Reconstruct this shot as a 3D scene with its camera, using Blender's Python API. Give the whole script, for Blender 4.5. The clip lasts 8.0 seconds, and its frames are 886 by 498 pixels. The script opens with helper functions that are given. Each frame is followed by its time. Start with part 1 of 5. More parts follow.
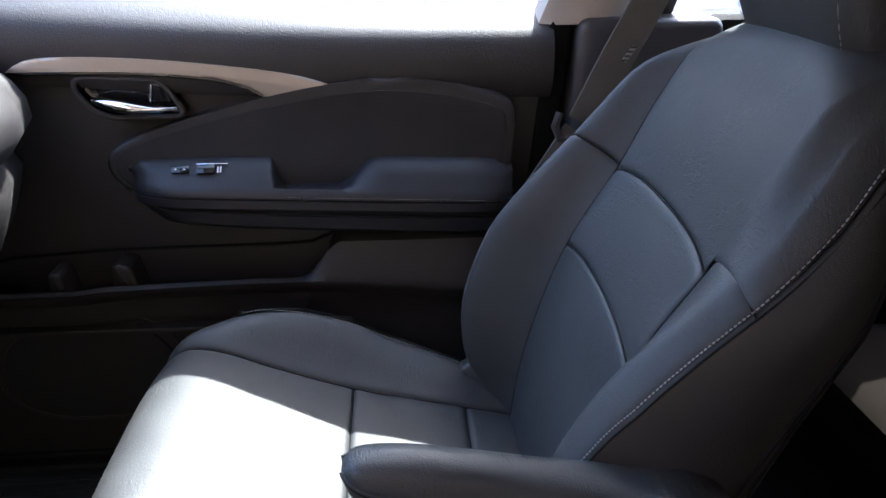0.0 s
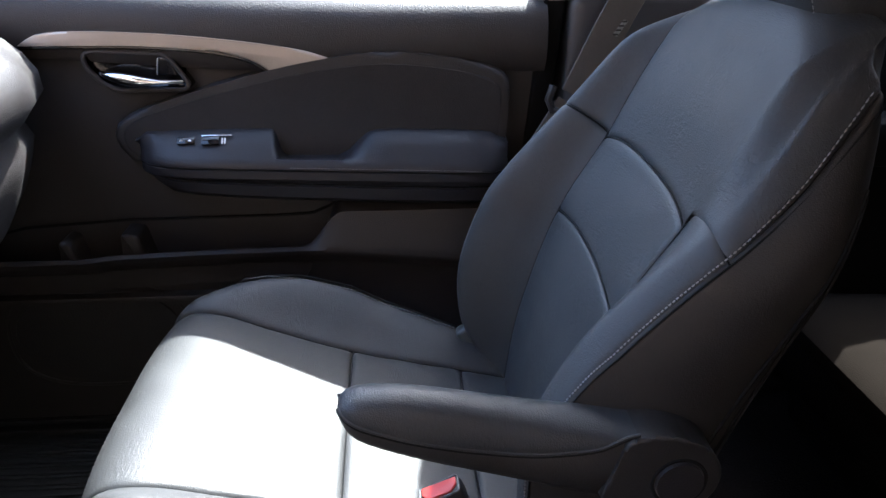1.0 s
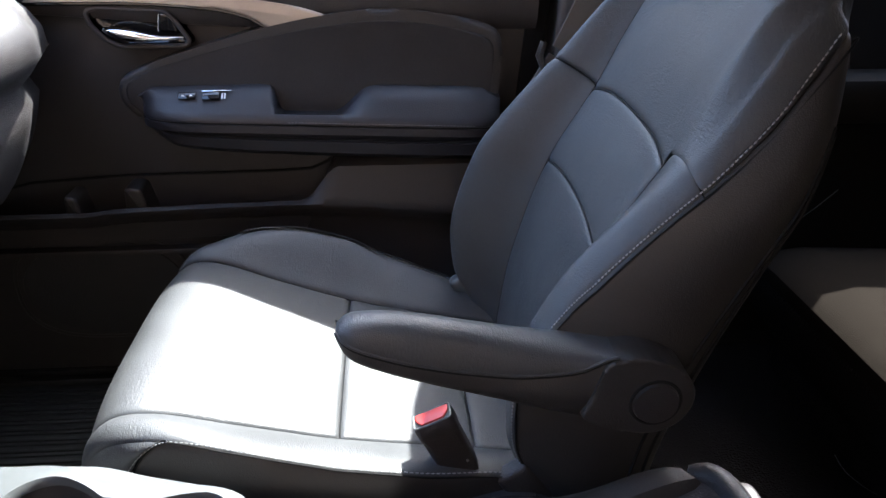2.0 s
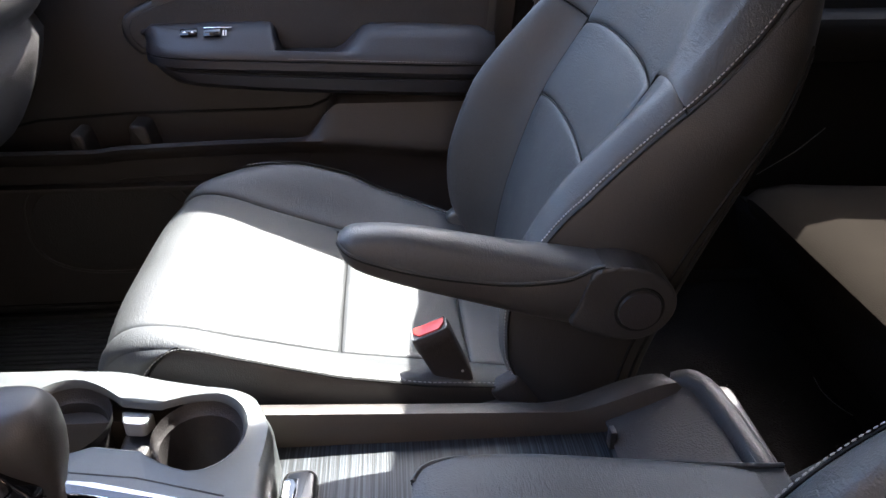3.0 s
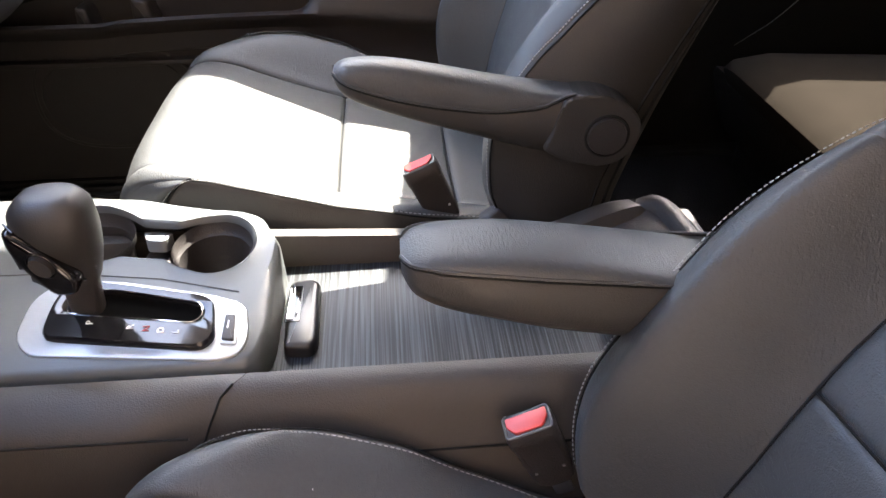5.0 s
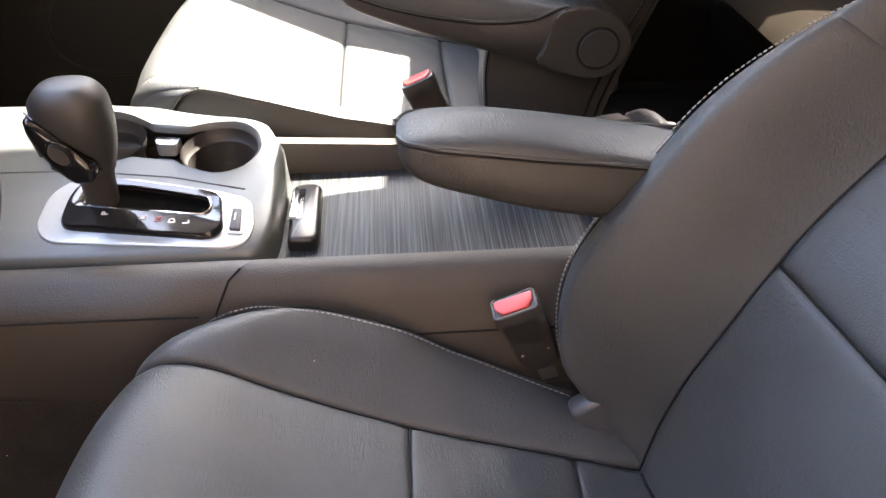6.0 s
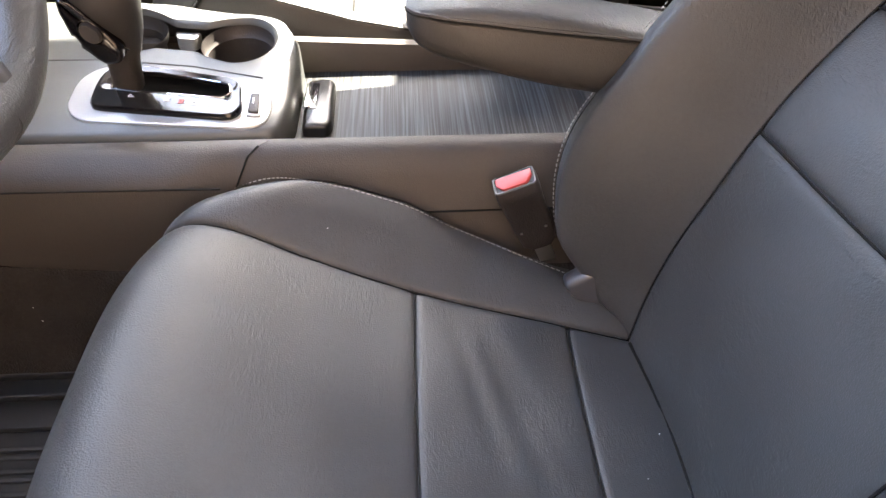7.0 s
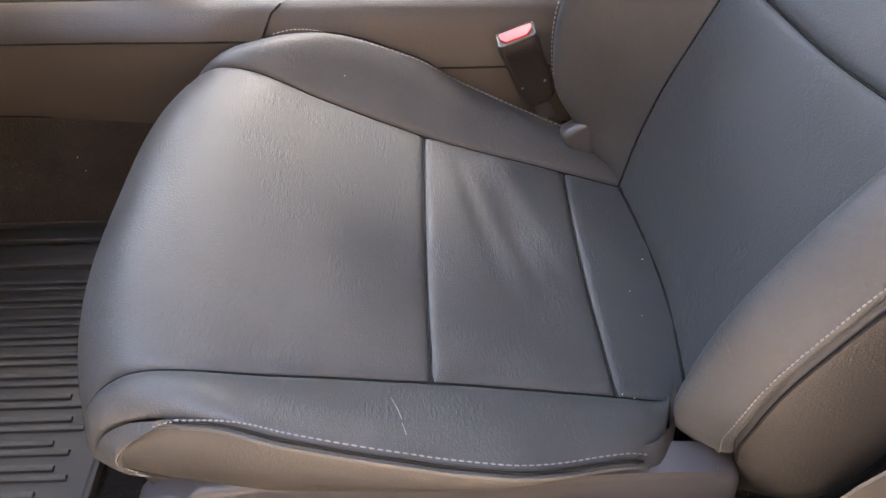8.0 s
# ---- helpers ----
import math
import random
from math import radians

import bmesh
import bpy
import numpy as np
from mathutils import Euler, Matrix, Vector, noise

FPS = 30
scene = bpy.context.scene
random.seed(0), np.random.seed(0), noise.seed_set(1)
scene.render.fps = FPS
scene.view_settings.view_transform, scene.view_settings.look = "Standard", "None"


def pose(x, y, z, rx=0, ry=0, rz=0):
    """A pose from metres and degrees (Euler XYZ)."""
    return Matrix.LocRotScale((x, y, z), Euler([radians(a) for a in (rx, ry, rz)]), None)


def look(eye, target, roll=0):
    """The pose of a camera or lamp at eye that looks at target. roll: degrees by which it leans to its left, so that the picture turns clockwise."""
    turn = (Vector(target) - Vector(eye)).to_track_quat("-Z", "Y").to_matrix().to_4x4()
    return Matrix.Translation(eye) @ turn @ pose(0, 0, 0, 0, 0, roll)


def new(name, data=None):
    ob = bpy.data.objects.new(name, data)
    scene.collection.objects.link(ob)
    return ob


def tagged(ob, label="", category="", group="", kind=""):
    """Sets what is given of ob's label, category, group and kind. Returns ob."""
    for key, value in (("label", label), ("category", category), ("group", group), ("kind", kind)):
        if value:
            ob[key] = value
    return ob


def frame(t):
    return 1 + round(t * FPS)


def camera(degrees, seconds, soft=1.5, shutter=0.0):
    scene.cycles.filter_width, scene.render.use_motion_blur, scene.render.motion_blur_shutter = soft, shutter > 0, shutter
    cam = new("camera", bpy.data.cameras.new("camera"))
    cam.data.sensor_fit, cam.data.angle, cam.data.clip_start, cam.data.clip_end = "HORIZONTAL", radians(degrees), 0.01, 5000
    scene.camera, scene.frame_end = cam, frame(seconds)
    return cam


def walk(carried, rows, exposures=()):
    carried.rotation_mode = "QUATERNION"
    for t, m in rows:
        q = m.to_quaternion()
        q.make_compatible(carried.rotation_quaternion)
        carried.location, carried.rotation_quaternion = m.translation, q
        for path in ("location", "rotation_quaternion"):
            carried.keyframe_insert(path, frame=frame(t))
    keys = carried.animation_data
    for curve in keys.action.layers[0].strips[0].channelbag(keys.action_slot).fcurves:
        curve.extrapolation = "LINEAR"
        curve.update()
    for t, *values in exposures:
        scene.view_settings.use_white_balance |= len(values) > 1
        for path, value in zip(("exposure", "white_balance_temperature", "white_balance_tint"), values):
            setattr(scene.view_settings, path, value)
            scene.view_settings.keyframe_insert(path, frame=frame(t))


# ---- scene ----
cam = camera(61.0, 8.0)
PATH = [
    (0, (0.125, 0.069, 0.992), (0.264, 1.899, 0.198), 0.1),
    (0.5, (0.129, 0.044, 0.982), (0.261, 1.876, 0.189), 0.1),
    (1, (0.134, 0.02, 0.973), (0.259, 1.844, 0.163), -0.0),
    (2.5, (0.136, -0.061, 0.94), (0.268, 1.72, 0.039), 0.1),
    (3, (0.134, -0.089, 0.926), (0.266, 1.668, -0.021), 0.1),
    (3.5, (0.135, -0.117, 0.913), (0.268, 1.624, -0.063), -0.1),
    (4, (0.135, -0.149, 0.9), (0.271, 1.577, -0.1), -0.2),
    (4.5, (0.136, -0.181, 0.89), (0.265, 1.511, -0.168), -0.6),
    (6, (0.139, -0.286, 0.854), (0.256, 1.307, -0.35), 0.1),
    (6.5, (0.139, -0.326, 0.836), (0.242, 1.245, -0.398), 0.2),
    (7, (0.139, -0.374, 0.821), (0.225, 1.154, -0.466), 0.4),
    (7.5, (0.143, -0.425, 0.808), (0.215, 1.066, -0.523), 0.3),
    (8, (0.138, -0.503, 0.791), (0.191, 0.933, -0.6), 0.1),
]
walk(cam, [(t, look(eye, target, roll)) for t, eye, target, roll in PATH],
     [(0.0, 4.38, 5800, 10), (2.5, 4.85, 6100, 11), (4.5, 5.5, 6750, 12), (6.5, 5.92, 7400, 12), (8.0, 6.08, 7650, 12)])

# ---- light ----
SUN_TO = Vector((0.36, 0.68, 1.0)).normalized()      # the way to the sun
world = bpy.data.worlds.new("sky")
scene.world = world
world.use_nodes = True
sky = world.node_tree.nodes.new("ShaderNodeTexSky")
sky.sky_type, sky.sun_disc = "NISHITA", False
sky.dust_density, sky.ozone_density = 2.0, 0.6        # a hazy, pale sky
sky.sun_elevation = math.asin(SUN_TO.z)
sky.sun_rotation = math.atan2(SUN_TO.x, SUN_TO.y)
world.node_tree.links.new(sky.outputs[0], world.node_tree.nodes["Background"].inputs[0])
world.node_tree.nodes["Background"].inputs[1].default_value = 0.085
sun = new("sun", bpy.data.lights.new("sun", "SUN"))
sun.data.energy, sun.data.angle, sun.data.color = 1.7, radians(0.5), (1.0, 0.95, 0.88)
sun.matrix_world = look(SUN_TO * 20, (0, 0, 0))


# ---- materials ----
def material(name, colour, rough=0.5, metal=0.0, grain=0.0, size=0.001, vary=0.15, blotch=0.06, bump=0.3, spec=0.5, coat=0.0, folds=0.0):
    """Paint, plastic, leather or metal: colour varied at two scales, roughness varied, cell or noise grain as relief."""
    m = bpy.data.materials.new(name)
    m.use_nodes = True
    t = m.node_tree
    n, link, b = t.nodes, t.links.new, t.nodes["Principled BSDF"]
    b.inputs["Metallic"].default_value, b.inputs["Specular IOR Level"].default_value = metal, spec
    b.inputs["Coat Weight"].default_value = coat
    at = n.new("ShaderNodeTexCoord").outputs["Object"]
    big, small = n.new("ShaderNodeTexNoise"), n.new("ShaderNodeTexNoise")
    big.inputs["Scale"].default_value, small.inputs["Scale"].default_value = 1 / blotch, 1 / 0.004
    big.inputs["Detail"].default_value, small.inputs["Detail"].default_value = 4, 3
    mixed = n.new("ShaderNodeMath")
    mixed.operation = "ADD"
    for tex in (big, small):
        link(at, tex.inputs["Vector"])
    half = n.new("ShaderNodeMath")
    half.operation, half.inputs[1].default_value = "MULTIPLY", 0.4
    link(small.outputs["Fac"], half.inputs[0])
    link(big.outputs["Fac"], mixed.inputs[0])
    link(half.outputs[0], mixed.inputs[1])
    ramp = n.new("ShaderNodeMapRange")
    ramp.inputs["From Min"].default_value, ramp.inputs["From Max"].default_value = 0.35, 1.05
    ramp.inputs["To Min"].default_value, ramp.inputs["To Max"].default_value = 1 - vary, 1 + vary
    link(mixed.outputs[0], ramp.inputs["Value"])
    tint = n.new("ShaderNodeVectorMath")
    tint.operation, tint.inputs[0].default_value = "SCALE", colour
    link(ramp.outputs[0], tint.inputs["Scale"])
    link(tint.outputs[0], b.inputs["Base Color"])
    dull = n.new("ShaderNodeMapRange")
    dull.inputs["From Min"].default_value, dull.inputs["From Max"].default_value = 0.3, 0.7
    dull.inputs["To Min"].default_value, dull.inputs["To Max"].default_value = max(rough - 0.06, 0.02), rough + 0.06
    link(big.outputs["Fac"], dull.inputs["Value"])
    link(dull.outputs[0], b.inputs["Roughness"])
    if grain:
        cell = n.new("ShaderNodeTexVoronoi")
        cell.feature, cell.inputs["Scale"].default_value = "SMOOTH_F1", 1 / size
        wob = n.new("ShaderNodeTexNoise")
        wob.inputs["Scale"].default_value = 0.5 / size
        add = n.new("ShaderNodeVectorMath")
        add.operation = "MULTIPLY_ADD"
        add.inputs[1].default_value = (size, size, size)
        link(at, wob.inputs["Vector"])
        link(wob.outputs["Color"], add.inputs[0])
        link(at, add.inputs[2])
        link(add.outputs[0], cell.inputs["Vector"])
        rel = n.new("ShaderNodeBump")
        rel.inputs["Strength"].default_value, rel.inputs["Distance"].default_value = bump, grain
        link(cell.outputs["Distance"], rel.inputs["Height"])
        link(rel.outputs[0], b.inputs["Normal"])
        if folds:
            # short fine folds, in patches, where the hide has been stretched and sat on
            turn, fine, patch = n.new("ShaderNodeMapping"), n.new("ShaderNodeTexNoise"), n.new("ShaderNodeTexNoise")
            turn.inputs["Scale"].default_value = (420, 110, 160)
            turn.inputs["Rotation"].default_value = (0.0, 0.0, 0.5)
            link(at, turn.inputs[0])
            link(turn.outputs[0], fine.inputs["Vector"])
            fine.inputs["Scale"].default_value, fine.inputs["Detail"].default_value, fine.inputs["Distortion"].default_value = 1.0, 2, 0.8
            patch.inputs["Scale"].default_value = 1 / 0.05
            link(at, patch.inputs["Vector"])
            where = n.new("ShaderNodeMapRange")
            where.inputs["From Min"].default_value, where.inputs["From Max"].default_value = 0.42, 0.66
            where.inputs["To Max"].default_value = folds
            link(patch.outputs["Fac"], where.inputs["Value"])
            fold = n.new("ShaderNodeBump")
            fold.inputs["Distance"].default_value = 0.0012
            link(where.outputs[0], fold.inputs["Strength"])
            link(fine.outputs["Fac"], fold.inputs["Height"])
            link(fold.outputs[0], rel.inputs["Normal"])
    return m


def plain(name, colour, rough=0.5, metal=0.0, spec=0.5):
    m = bpy.data.materials.new(name)
    m.use_nodes = True
    b = m.node_tree.nodes["Principled BSDF"]
    b.inputs["Base Color"].default_value = (*colour, 1)
    b.inputs["Roughness"].default_value, b.inputs["Metallic"].default_value, b.inputs["Specular IOR Level"].default_value = rough, metal, spec
    return m


LEATHER = material("black_leather", (0.042, 0.0437, 0.0450), 0.48, grain=0.0005, size=0.0012, vary=0.18, bump=0.5, spec=0.34, folds=0.75)
# the seat leather again, coloured darker and browner for its shaded sides
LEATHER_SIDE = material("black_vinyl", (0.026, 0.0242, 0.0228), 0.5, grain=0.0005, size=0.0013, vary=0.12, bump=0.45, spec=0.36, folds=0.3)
DOOR_LEATHER = material("black_armrest_leather", (0.0165, 0.016, 0.0195), 0.45, grain=0.0005, size=0.0013, vary=0.14, bump=0.5, spec=0.4)
CONSOLE_SIDE = material("brown_black_plastic", (0.033, 0.0275, 0.0232), 0.52, grain=0.0005, size=0.0013, vary=0.16, bump=0.5, spec=0.4)
SHIELD = material("satin_charcoal_plastic", (0.050, 0.050, 0.055), 0.36, grain=0.0003, size=0.0012, vary=0.1, bump=0.25, spec=0.5)
SOFT = material("soft_black_plastic", (0.029, 0.0258, 0.0252), 0.52, grain=0.0006, size=0.0016, vary=0.16, bump=0.8, spec=0.4)
HARD = material("hard_black_plastic", (0.024, 0.0210, 0.0205), 0.5, grain=0.0005, size=0.0014, vary=0.16, bump=0.7, spec=0.4)
FABRIC = material("dark_knit_cloth", (0.033, 0.0305, 0.0300), 0.85, grain=0.0006, size=0.0014, vary=0.2, bump=0.8, spec=0.2)
CARPET = material("black_carpet", (0.007, 0.0062, 0.006), 0.95, grain=0.002, size=0.003, vary=0.3, bump=1.0, spec=0.05)
RUBBER = material("black_rubber", (0.012, 0.012, 0.012), 0.6, grain=0.0003, size=0.001, vary=0.2, bump=0.3, spec=0.35)
SILVER = material("satin_silver_paint", (0.42, 0.44, 0.45), 0.36, metal=0.6, vary=0.05, blotch=0.1)
GREY = material("grey_satin_plastic", (0.078, 0.084, 0.085), 0.40, metal=0.2, grain=0.0002, size=0.0012, vary=0.06, bump=0.2)
CHAMPAGNE = material("brushed_champagne_trim", (0.44, 0.38, 0.32), 0.40, metal=0.6, vary=0.08)
CHROME = plain("chrome", (0.85, 0.86, 0.87), 0.08, 1.0)
GLOSS = material("gloss_black_plastic", (0.008, 0.008, 0.009), 0.08, vary=0.1, spec=0.4, coat=0.1)
RED = material("red_plastic", (0.42, 0.035, 0.028), 0.4, vary=0.08)
BEIGE = material("grey_beige_cloth", (0.50, 0.45, 0.40), 0.9, grain=0.0004, size=0.0015, vary=0.06, bump=0.4, spec=0.2)
THREAD = material("grey_thread", (0.24, 0.24, 0.24), 0.8, vary=0.1)
WORN_THREAD = material("soiled_grey_thread", (0.15, 0.148, 0.145), 0.8, vary=0.15)
BLACK_THREAD = material("black_seam_thread", (0.006, 0.006, 0.006), 0.8, vary=0.1, spec=0.2)
WEBBING = material("charcoal_seat_belt_webbing", (0.105, 0.097, 0.090), 0.7, grain=0.0005, size=0.0018, vary=0.15, bump=0.6, spec=0.25)
WHITE = material("white_print", (0.75, 0.75, 0.75), 0.5, vary=0.05)
STEEL = material("dull_steel", (0.45, 0.45, 0.46), 0.35, metal=0.9, vary=0.1)
# trim plastic taken near black: the rear cabin's deep shade put into its colour
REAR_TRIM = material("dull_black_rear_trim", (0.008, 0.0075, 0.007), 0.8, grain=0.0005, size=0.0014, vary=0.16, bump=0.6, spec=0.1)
GROUND = material("pale_paving", (0.40, 0.34, 0.285), 0.9, vary=0.2, blotch=0.8, grain=0.004, size=0.02, bump=0.5, spec=0.2)


# ---- mesh tools ----
def link_mesh(name, verts, faces, mat, parent=None, label="", smooth=True):
    me = bpy.data.meshes.new(name)
    me.from_pydata([tuple(map(float, v)) for v in verts], [], faces)
    me.update()
    if smooth:
        me.shade_smooth()
    me.materials.append(mat)
    ob = new(name, me)
    if parent:
        ob.parent = parent
    if label:
        ob["label"] = label
    return ob


def part(name, bm, mat, parent=None, label="", smooth=True, sharp=40):
    me = bpy.data.meshes.new(name)
    bmesh.ops.recalc_face_normals(bm, faces=bm.faces)
    bm.to_mesh(me)
    bm.free()
    if smooth:
        me.shade_smooth()
        me.set_sharp_from_angle(angle=radians(sharp))
    me.materials.append(mat)
    ob = new(name, me)
    if parent:
        ob.parent = parent
    if label:
        ob["label"] = label
    return ob


def thing(name, label, category, at=(0, 0, 0), kind="", group=""):
    ob = new(name)
    ob.empty_display_size = 0.05
    ob.location = at
    return tagged(ob, label, category, group, kind)


def knot(name, parent):
    """An Empty that gathers the pieces of one part."""
    ob = new(name)
    ob.parent, ob.empty_display_size = parent, 0.03
    return ob


def local(ob, parent):
    """Keeps a part that was built in world metres in its place under a parent that has a place of its own."""
    ob.matrix_parent_inverse = parent.matrix_basis.inverted()
    return ob


def curve(points):
    """A smooth curve through points (any dimension) as a function of 0..1, by length."""
    p = np.array(points, float)
    d = np.r_[0, np.cumsum(np.linalg.norm(np.diff(p, axis=0), axis=1))]
    m = np.empty_like(p)
    m[1:-1] = (p[2:] - p[:-2]) / (d[2:] - d[:-2])[:, None]
    m[0], m[-1] = (p[1] - p[0]) / (d[1] - d[0]), (p[-1] - p[-2]) / (d[-1] - d[-2])

    def f(t):
        s = min(max(t, 0.0), 1.0) * d[-1]
        i = min(int(np.searchsorted(d, s, "right")) - 1, len(p) - 2)
        h = d[i + 1] - d[i]
        u = (s - d[i]) / h
        return ((2 * u**3 - 3 * u**2 + 1) * p[i] + (u**3 - 2 * u**2 + u) * h * m[i]
                + (-2 * u**3 + 3 * u**2) * p[i + 1] + (u**3 - u**2) * h * m[i + 1])
    return f


def ramp1(xs, ys):
    """A soft curve through the values ys at xs, level past its ends, with no overshoot."""
    x, y = np.array(xs, float), np.array(ys, float)
    s = np.diff(y) / np.diff(x)
    m = np.r_[0.0, np.where(s[1:] * s[:-1] > 0, 2 * s[1:] * s[:-1] / np.where(s[1:] + s[:-1] == 0, 1, s[1:] + s[:-1]), 0.0), 0.0]

    def f(t):
        if t <= x[0]:
            return float(y[0])
        if t >= x[-1]:
            return float(y[-1])
        i = int(np.searchsorted(x, t, "right")) - 1
        h = x[i + 1] - x[i]
        u = (t - x[i]) / h
        return float((2 * u**3 - 3 * u**2 + 1) * y[i] + (u**3 - 2 * u**2 + u) * h * m[i] + (3 * u**2 - 2 * u**3) * y[i + 1] + (u**3 - u**2) * h * m[i + 1])
    return f


def smooth01(x):
    x = min(max(x, 0.0), 1.0)
    return x * x * (3 - 2 * x)


def spread(n, k=0.85):
    t = np.linspace(0, 1, n)
    return t - k * np.sin(2 * np.pi * t) / (2 * np.pi)


def grid_faces(n, m, wrap=False):
    f = []
    for i in range(n - 1):
        for j in range(m if wrap else m - 1):
            k = (j + 1) % m
            f.append((i * m + j, i * m + k, (i + 1) * m + k, (i + 1) * m + j))
    return f


def panel(name, fn, n, m, mat, parent, label="", d=0.0048, r=0.0030, edges=(1, 1, 1, 1), flip=False, bulge=0.0, extra=None):
    """An upholstered piece: fn(u, v) over the unit square, its edges sunk into the seams, its middle crowned."""
    us, vs = spread(n), spread(m)
    P = np.array([[fn(u, v) for v in vs] for u in us], float)
    du, dv = np.gradient(P, axis=0), np.gradient(P, axis=1)
    N = np.cross(du, dv)
    N /= np.maximum(np.linalg.norm(N, axis=2), 1e-9)[..., None]
    if flip:
        N = -N
    lu = np.cumsum(np.r_[np.zeros((1, m)), np.linalg.norm(np.diff(P, axis=0), axis=2)], axis=0)
    lv = np.cumsum(np.c_[np.zeros((n, 1)), np.linalg.norm(np.diff(P, axis=1), axis=2)], axis=1)
    off = np.zeros((n, m))
    for on, dist in zip(edges, (lu, lu[-1] - lu, lv, lv[:, -1:] - lv)):
        if on:
            off -= on * d * np.exp(-(dist / r))
    off = np.maximum(off, -1.15 * d)
    U, V = np.meshgrid(us, vs, indexing="ij")
    off += bulge * 16 * U * (1 - U) * V * (1 - V)
    if extra:
        off += np.array([[extra(u, v) for v in vs] for u in us])
    P = P + N * off[..., None]
    faces = grid_faces(n, m)
    if flip:
        faces = [f[::-1] for f in faces]
    return link_mesh(name, P.reshape(-1, 3), faces, mat, parent, label)


def tube(bm, pts, radius, sides=8, cap=True):
    """A round bar along points, in bm; radius: a number or one for each point."""
    pts = [Vector(p) for p in pts]
    rad = radius if isinstance(radius, (list, tuple)) else [radius] * len(pts)
    rings, up = [], Vector((0.13, 0.21, 0.97)).normalized()
    for i, p in enumerate(pts):
        t = (pts[min(i + 1, len(pts) - 1)] - pts[max(i - 1, 0)]).normalized()
        a = (up - t * up.dot(t)).normalized()
        up, b = a, t.cross(a)
        rings.append([bm.verts.new(p + (a * math.cos(q) + b * math.sin(q)) * rad[i]) for q in (2 * math.pi * k / sides for k in range(sides))])
    for r0, r1 in zip(rings, rings[1:]):
        for k in range(sides):
            bm.faces.new((r0[k], r0[(k + 1) % sides], r1[(k + 1) % sides], r1[k]))
    if cap:
        bm.faces.new(rings[0][::-1])
        bm.faces.new(rings[-1])
    return bm


def stitches(name, f, length, parent, step=0.0052, on=0.0037, rad=0.00062, a=0.0, b=1.0, mat=None):
    """A row of thread stitches along the curve f(0..1), as one part."""
    bm, n = bmesh.new(), max(int(length * (b - a) / step), 2)
    for i in range(n):
        t0 = a + (b - a) * i / n
        t1 = t0 + (b - a) / n * on / step
        p, q = Vector(f(t0)), Vector(f(t1))
        tube(bm, [p, p.lerp(q, 0.3), p.lerp(q, 0.7), q], [rad * 0.4, rad, rad, rad * 0.4], 5)
    return tagged(part(name, bm, mat or THREAD, parent, "grey contrast stitching"), kind="stuff")


def seam(f, parent, n=60, a=0.0, b=1.0, rad=0.0012):
    """The dark thread at the bottom of a seam, along the curve f(0..1)."""
    return part("seam", tube(bmesh.new(), [f(t) for t in np.linspace(a, b, n)], rad, 5), BLACK_THREAD, parent)


def box(bm, lo, hi, bevel=0.0, seg=2):
    m = Matrix.Translation([(a + b) / 2 for a, b in zip(lo, hi)]) @ Matrix.Diagonal([b - a for a, b in zip(lo, hi)] + [1])
    made = bmesh.ops.create_cube(bm, size=1, matrix=m)["verts"]
    if bevel:
        es = list({e for v in made for e in v.link_edges})
        bmesh.ops.bevel(bm, geom=es, offset=bevel, segments=seg, profile=0.5, affect="EDGES")
    return bm


def prism(bm, outline, lo, hi, axis="y", bevel=0.0, seg=3):
    """A plate with the given 2D outline between lo and hi along an axis, its rims rounded. Outline in (x, z) for y, (x, y) for z."""
    put = (lambda p, h: (p[0], h, p[1])) if axis == "y" else (lambda p, h: (p[0], p[1], h)) if axis == "z" else (lambda p, h: (h, p[0], p[1]))
    vs = [bm.verts.new(put(p, lo)) for p in outline]
    base = bm.faces.new(vs)
    top = bmesh.ops.extrude_face_region(bm, geom=[base])["geom"]
    moved = [g for g in top if isinstance(g, bmesh.types.BMVert)]
    k = {"x": 0, "y": 1, "z": 2}[axis]
    for v in moved:
        v.co[k] = hi
    if bevel:
        es = [e for e in {e for v in moved for e in v.link_edges} if all(abs(v.co[k] - hi) < 1e-6 for v in e.verts)]
        bmesh.ops.bevel(bm, geom=es, offset=bevel, segments=seg, profile=0.5, affect="EDGES")
    return bm


def rounded(points, n=6, r=0.01):
    """The closed outline with its corners rounded."""
    out, k = [], len(points)
    for i in range(k):
        p, a, b = (Vector(points[j % k]) for j in (i, i - 1, i + 1))
        ra = min(r, (a - p).length / 2.1, (b - p).length / 2.1)
        s, e = p + (a - p).normalized() * ra, p + (b - p).normalized() * ra
        for q in range(n + 1):
            t = q / n
            out.append(tuple((1 - t) ** 2 * s + 2 * t * (1 - t) * p + t * t * e))
    return out


# ---- the car's shell ----
ground = link_mesh("ground", [(-400, -400, -0.45), (400, -400, -0.45), (400, 400, -0.45), (-400, 400, -0.45)], [(0, 1, 2, 3)], GROUND)
tagged(ground, "pale sunlit paving round the car", "ground", kind="structure")


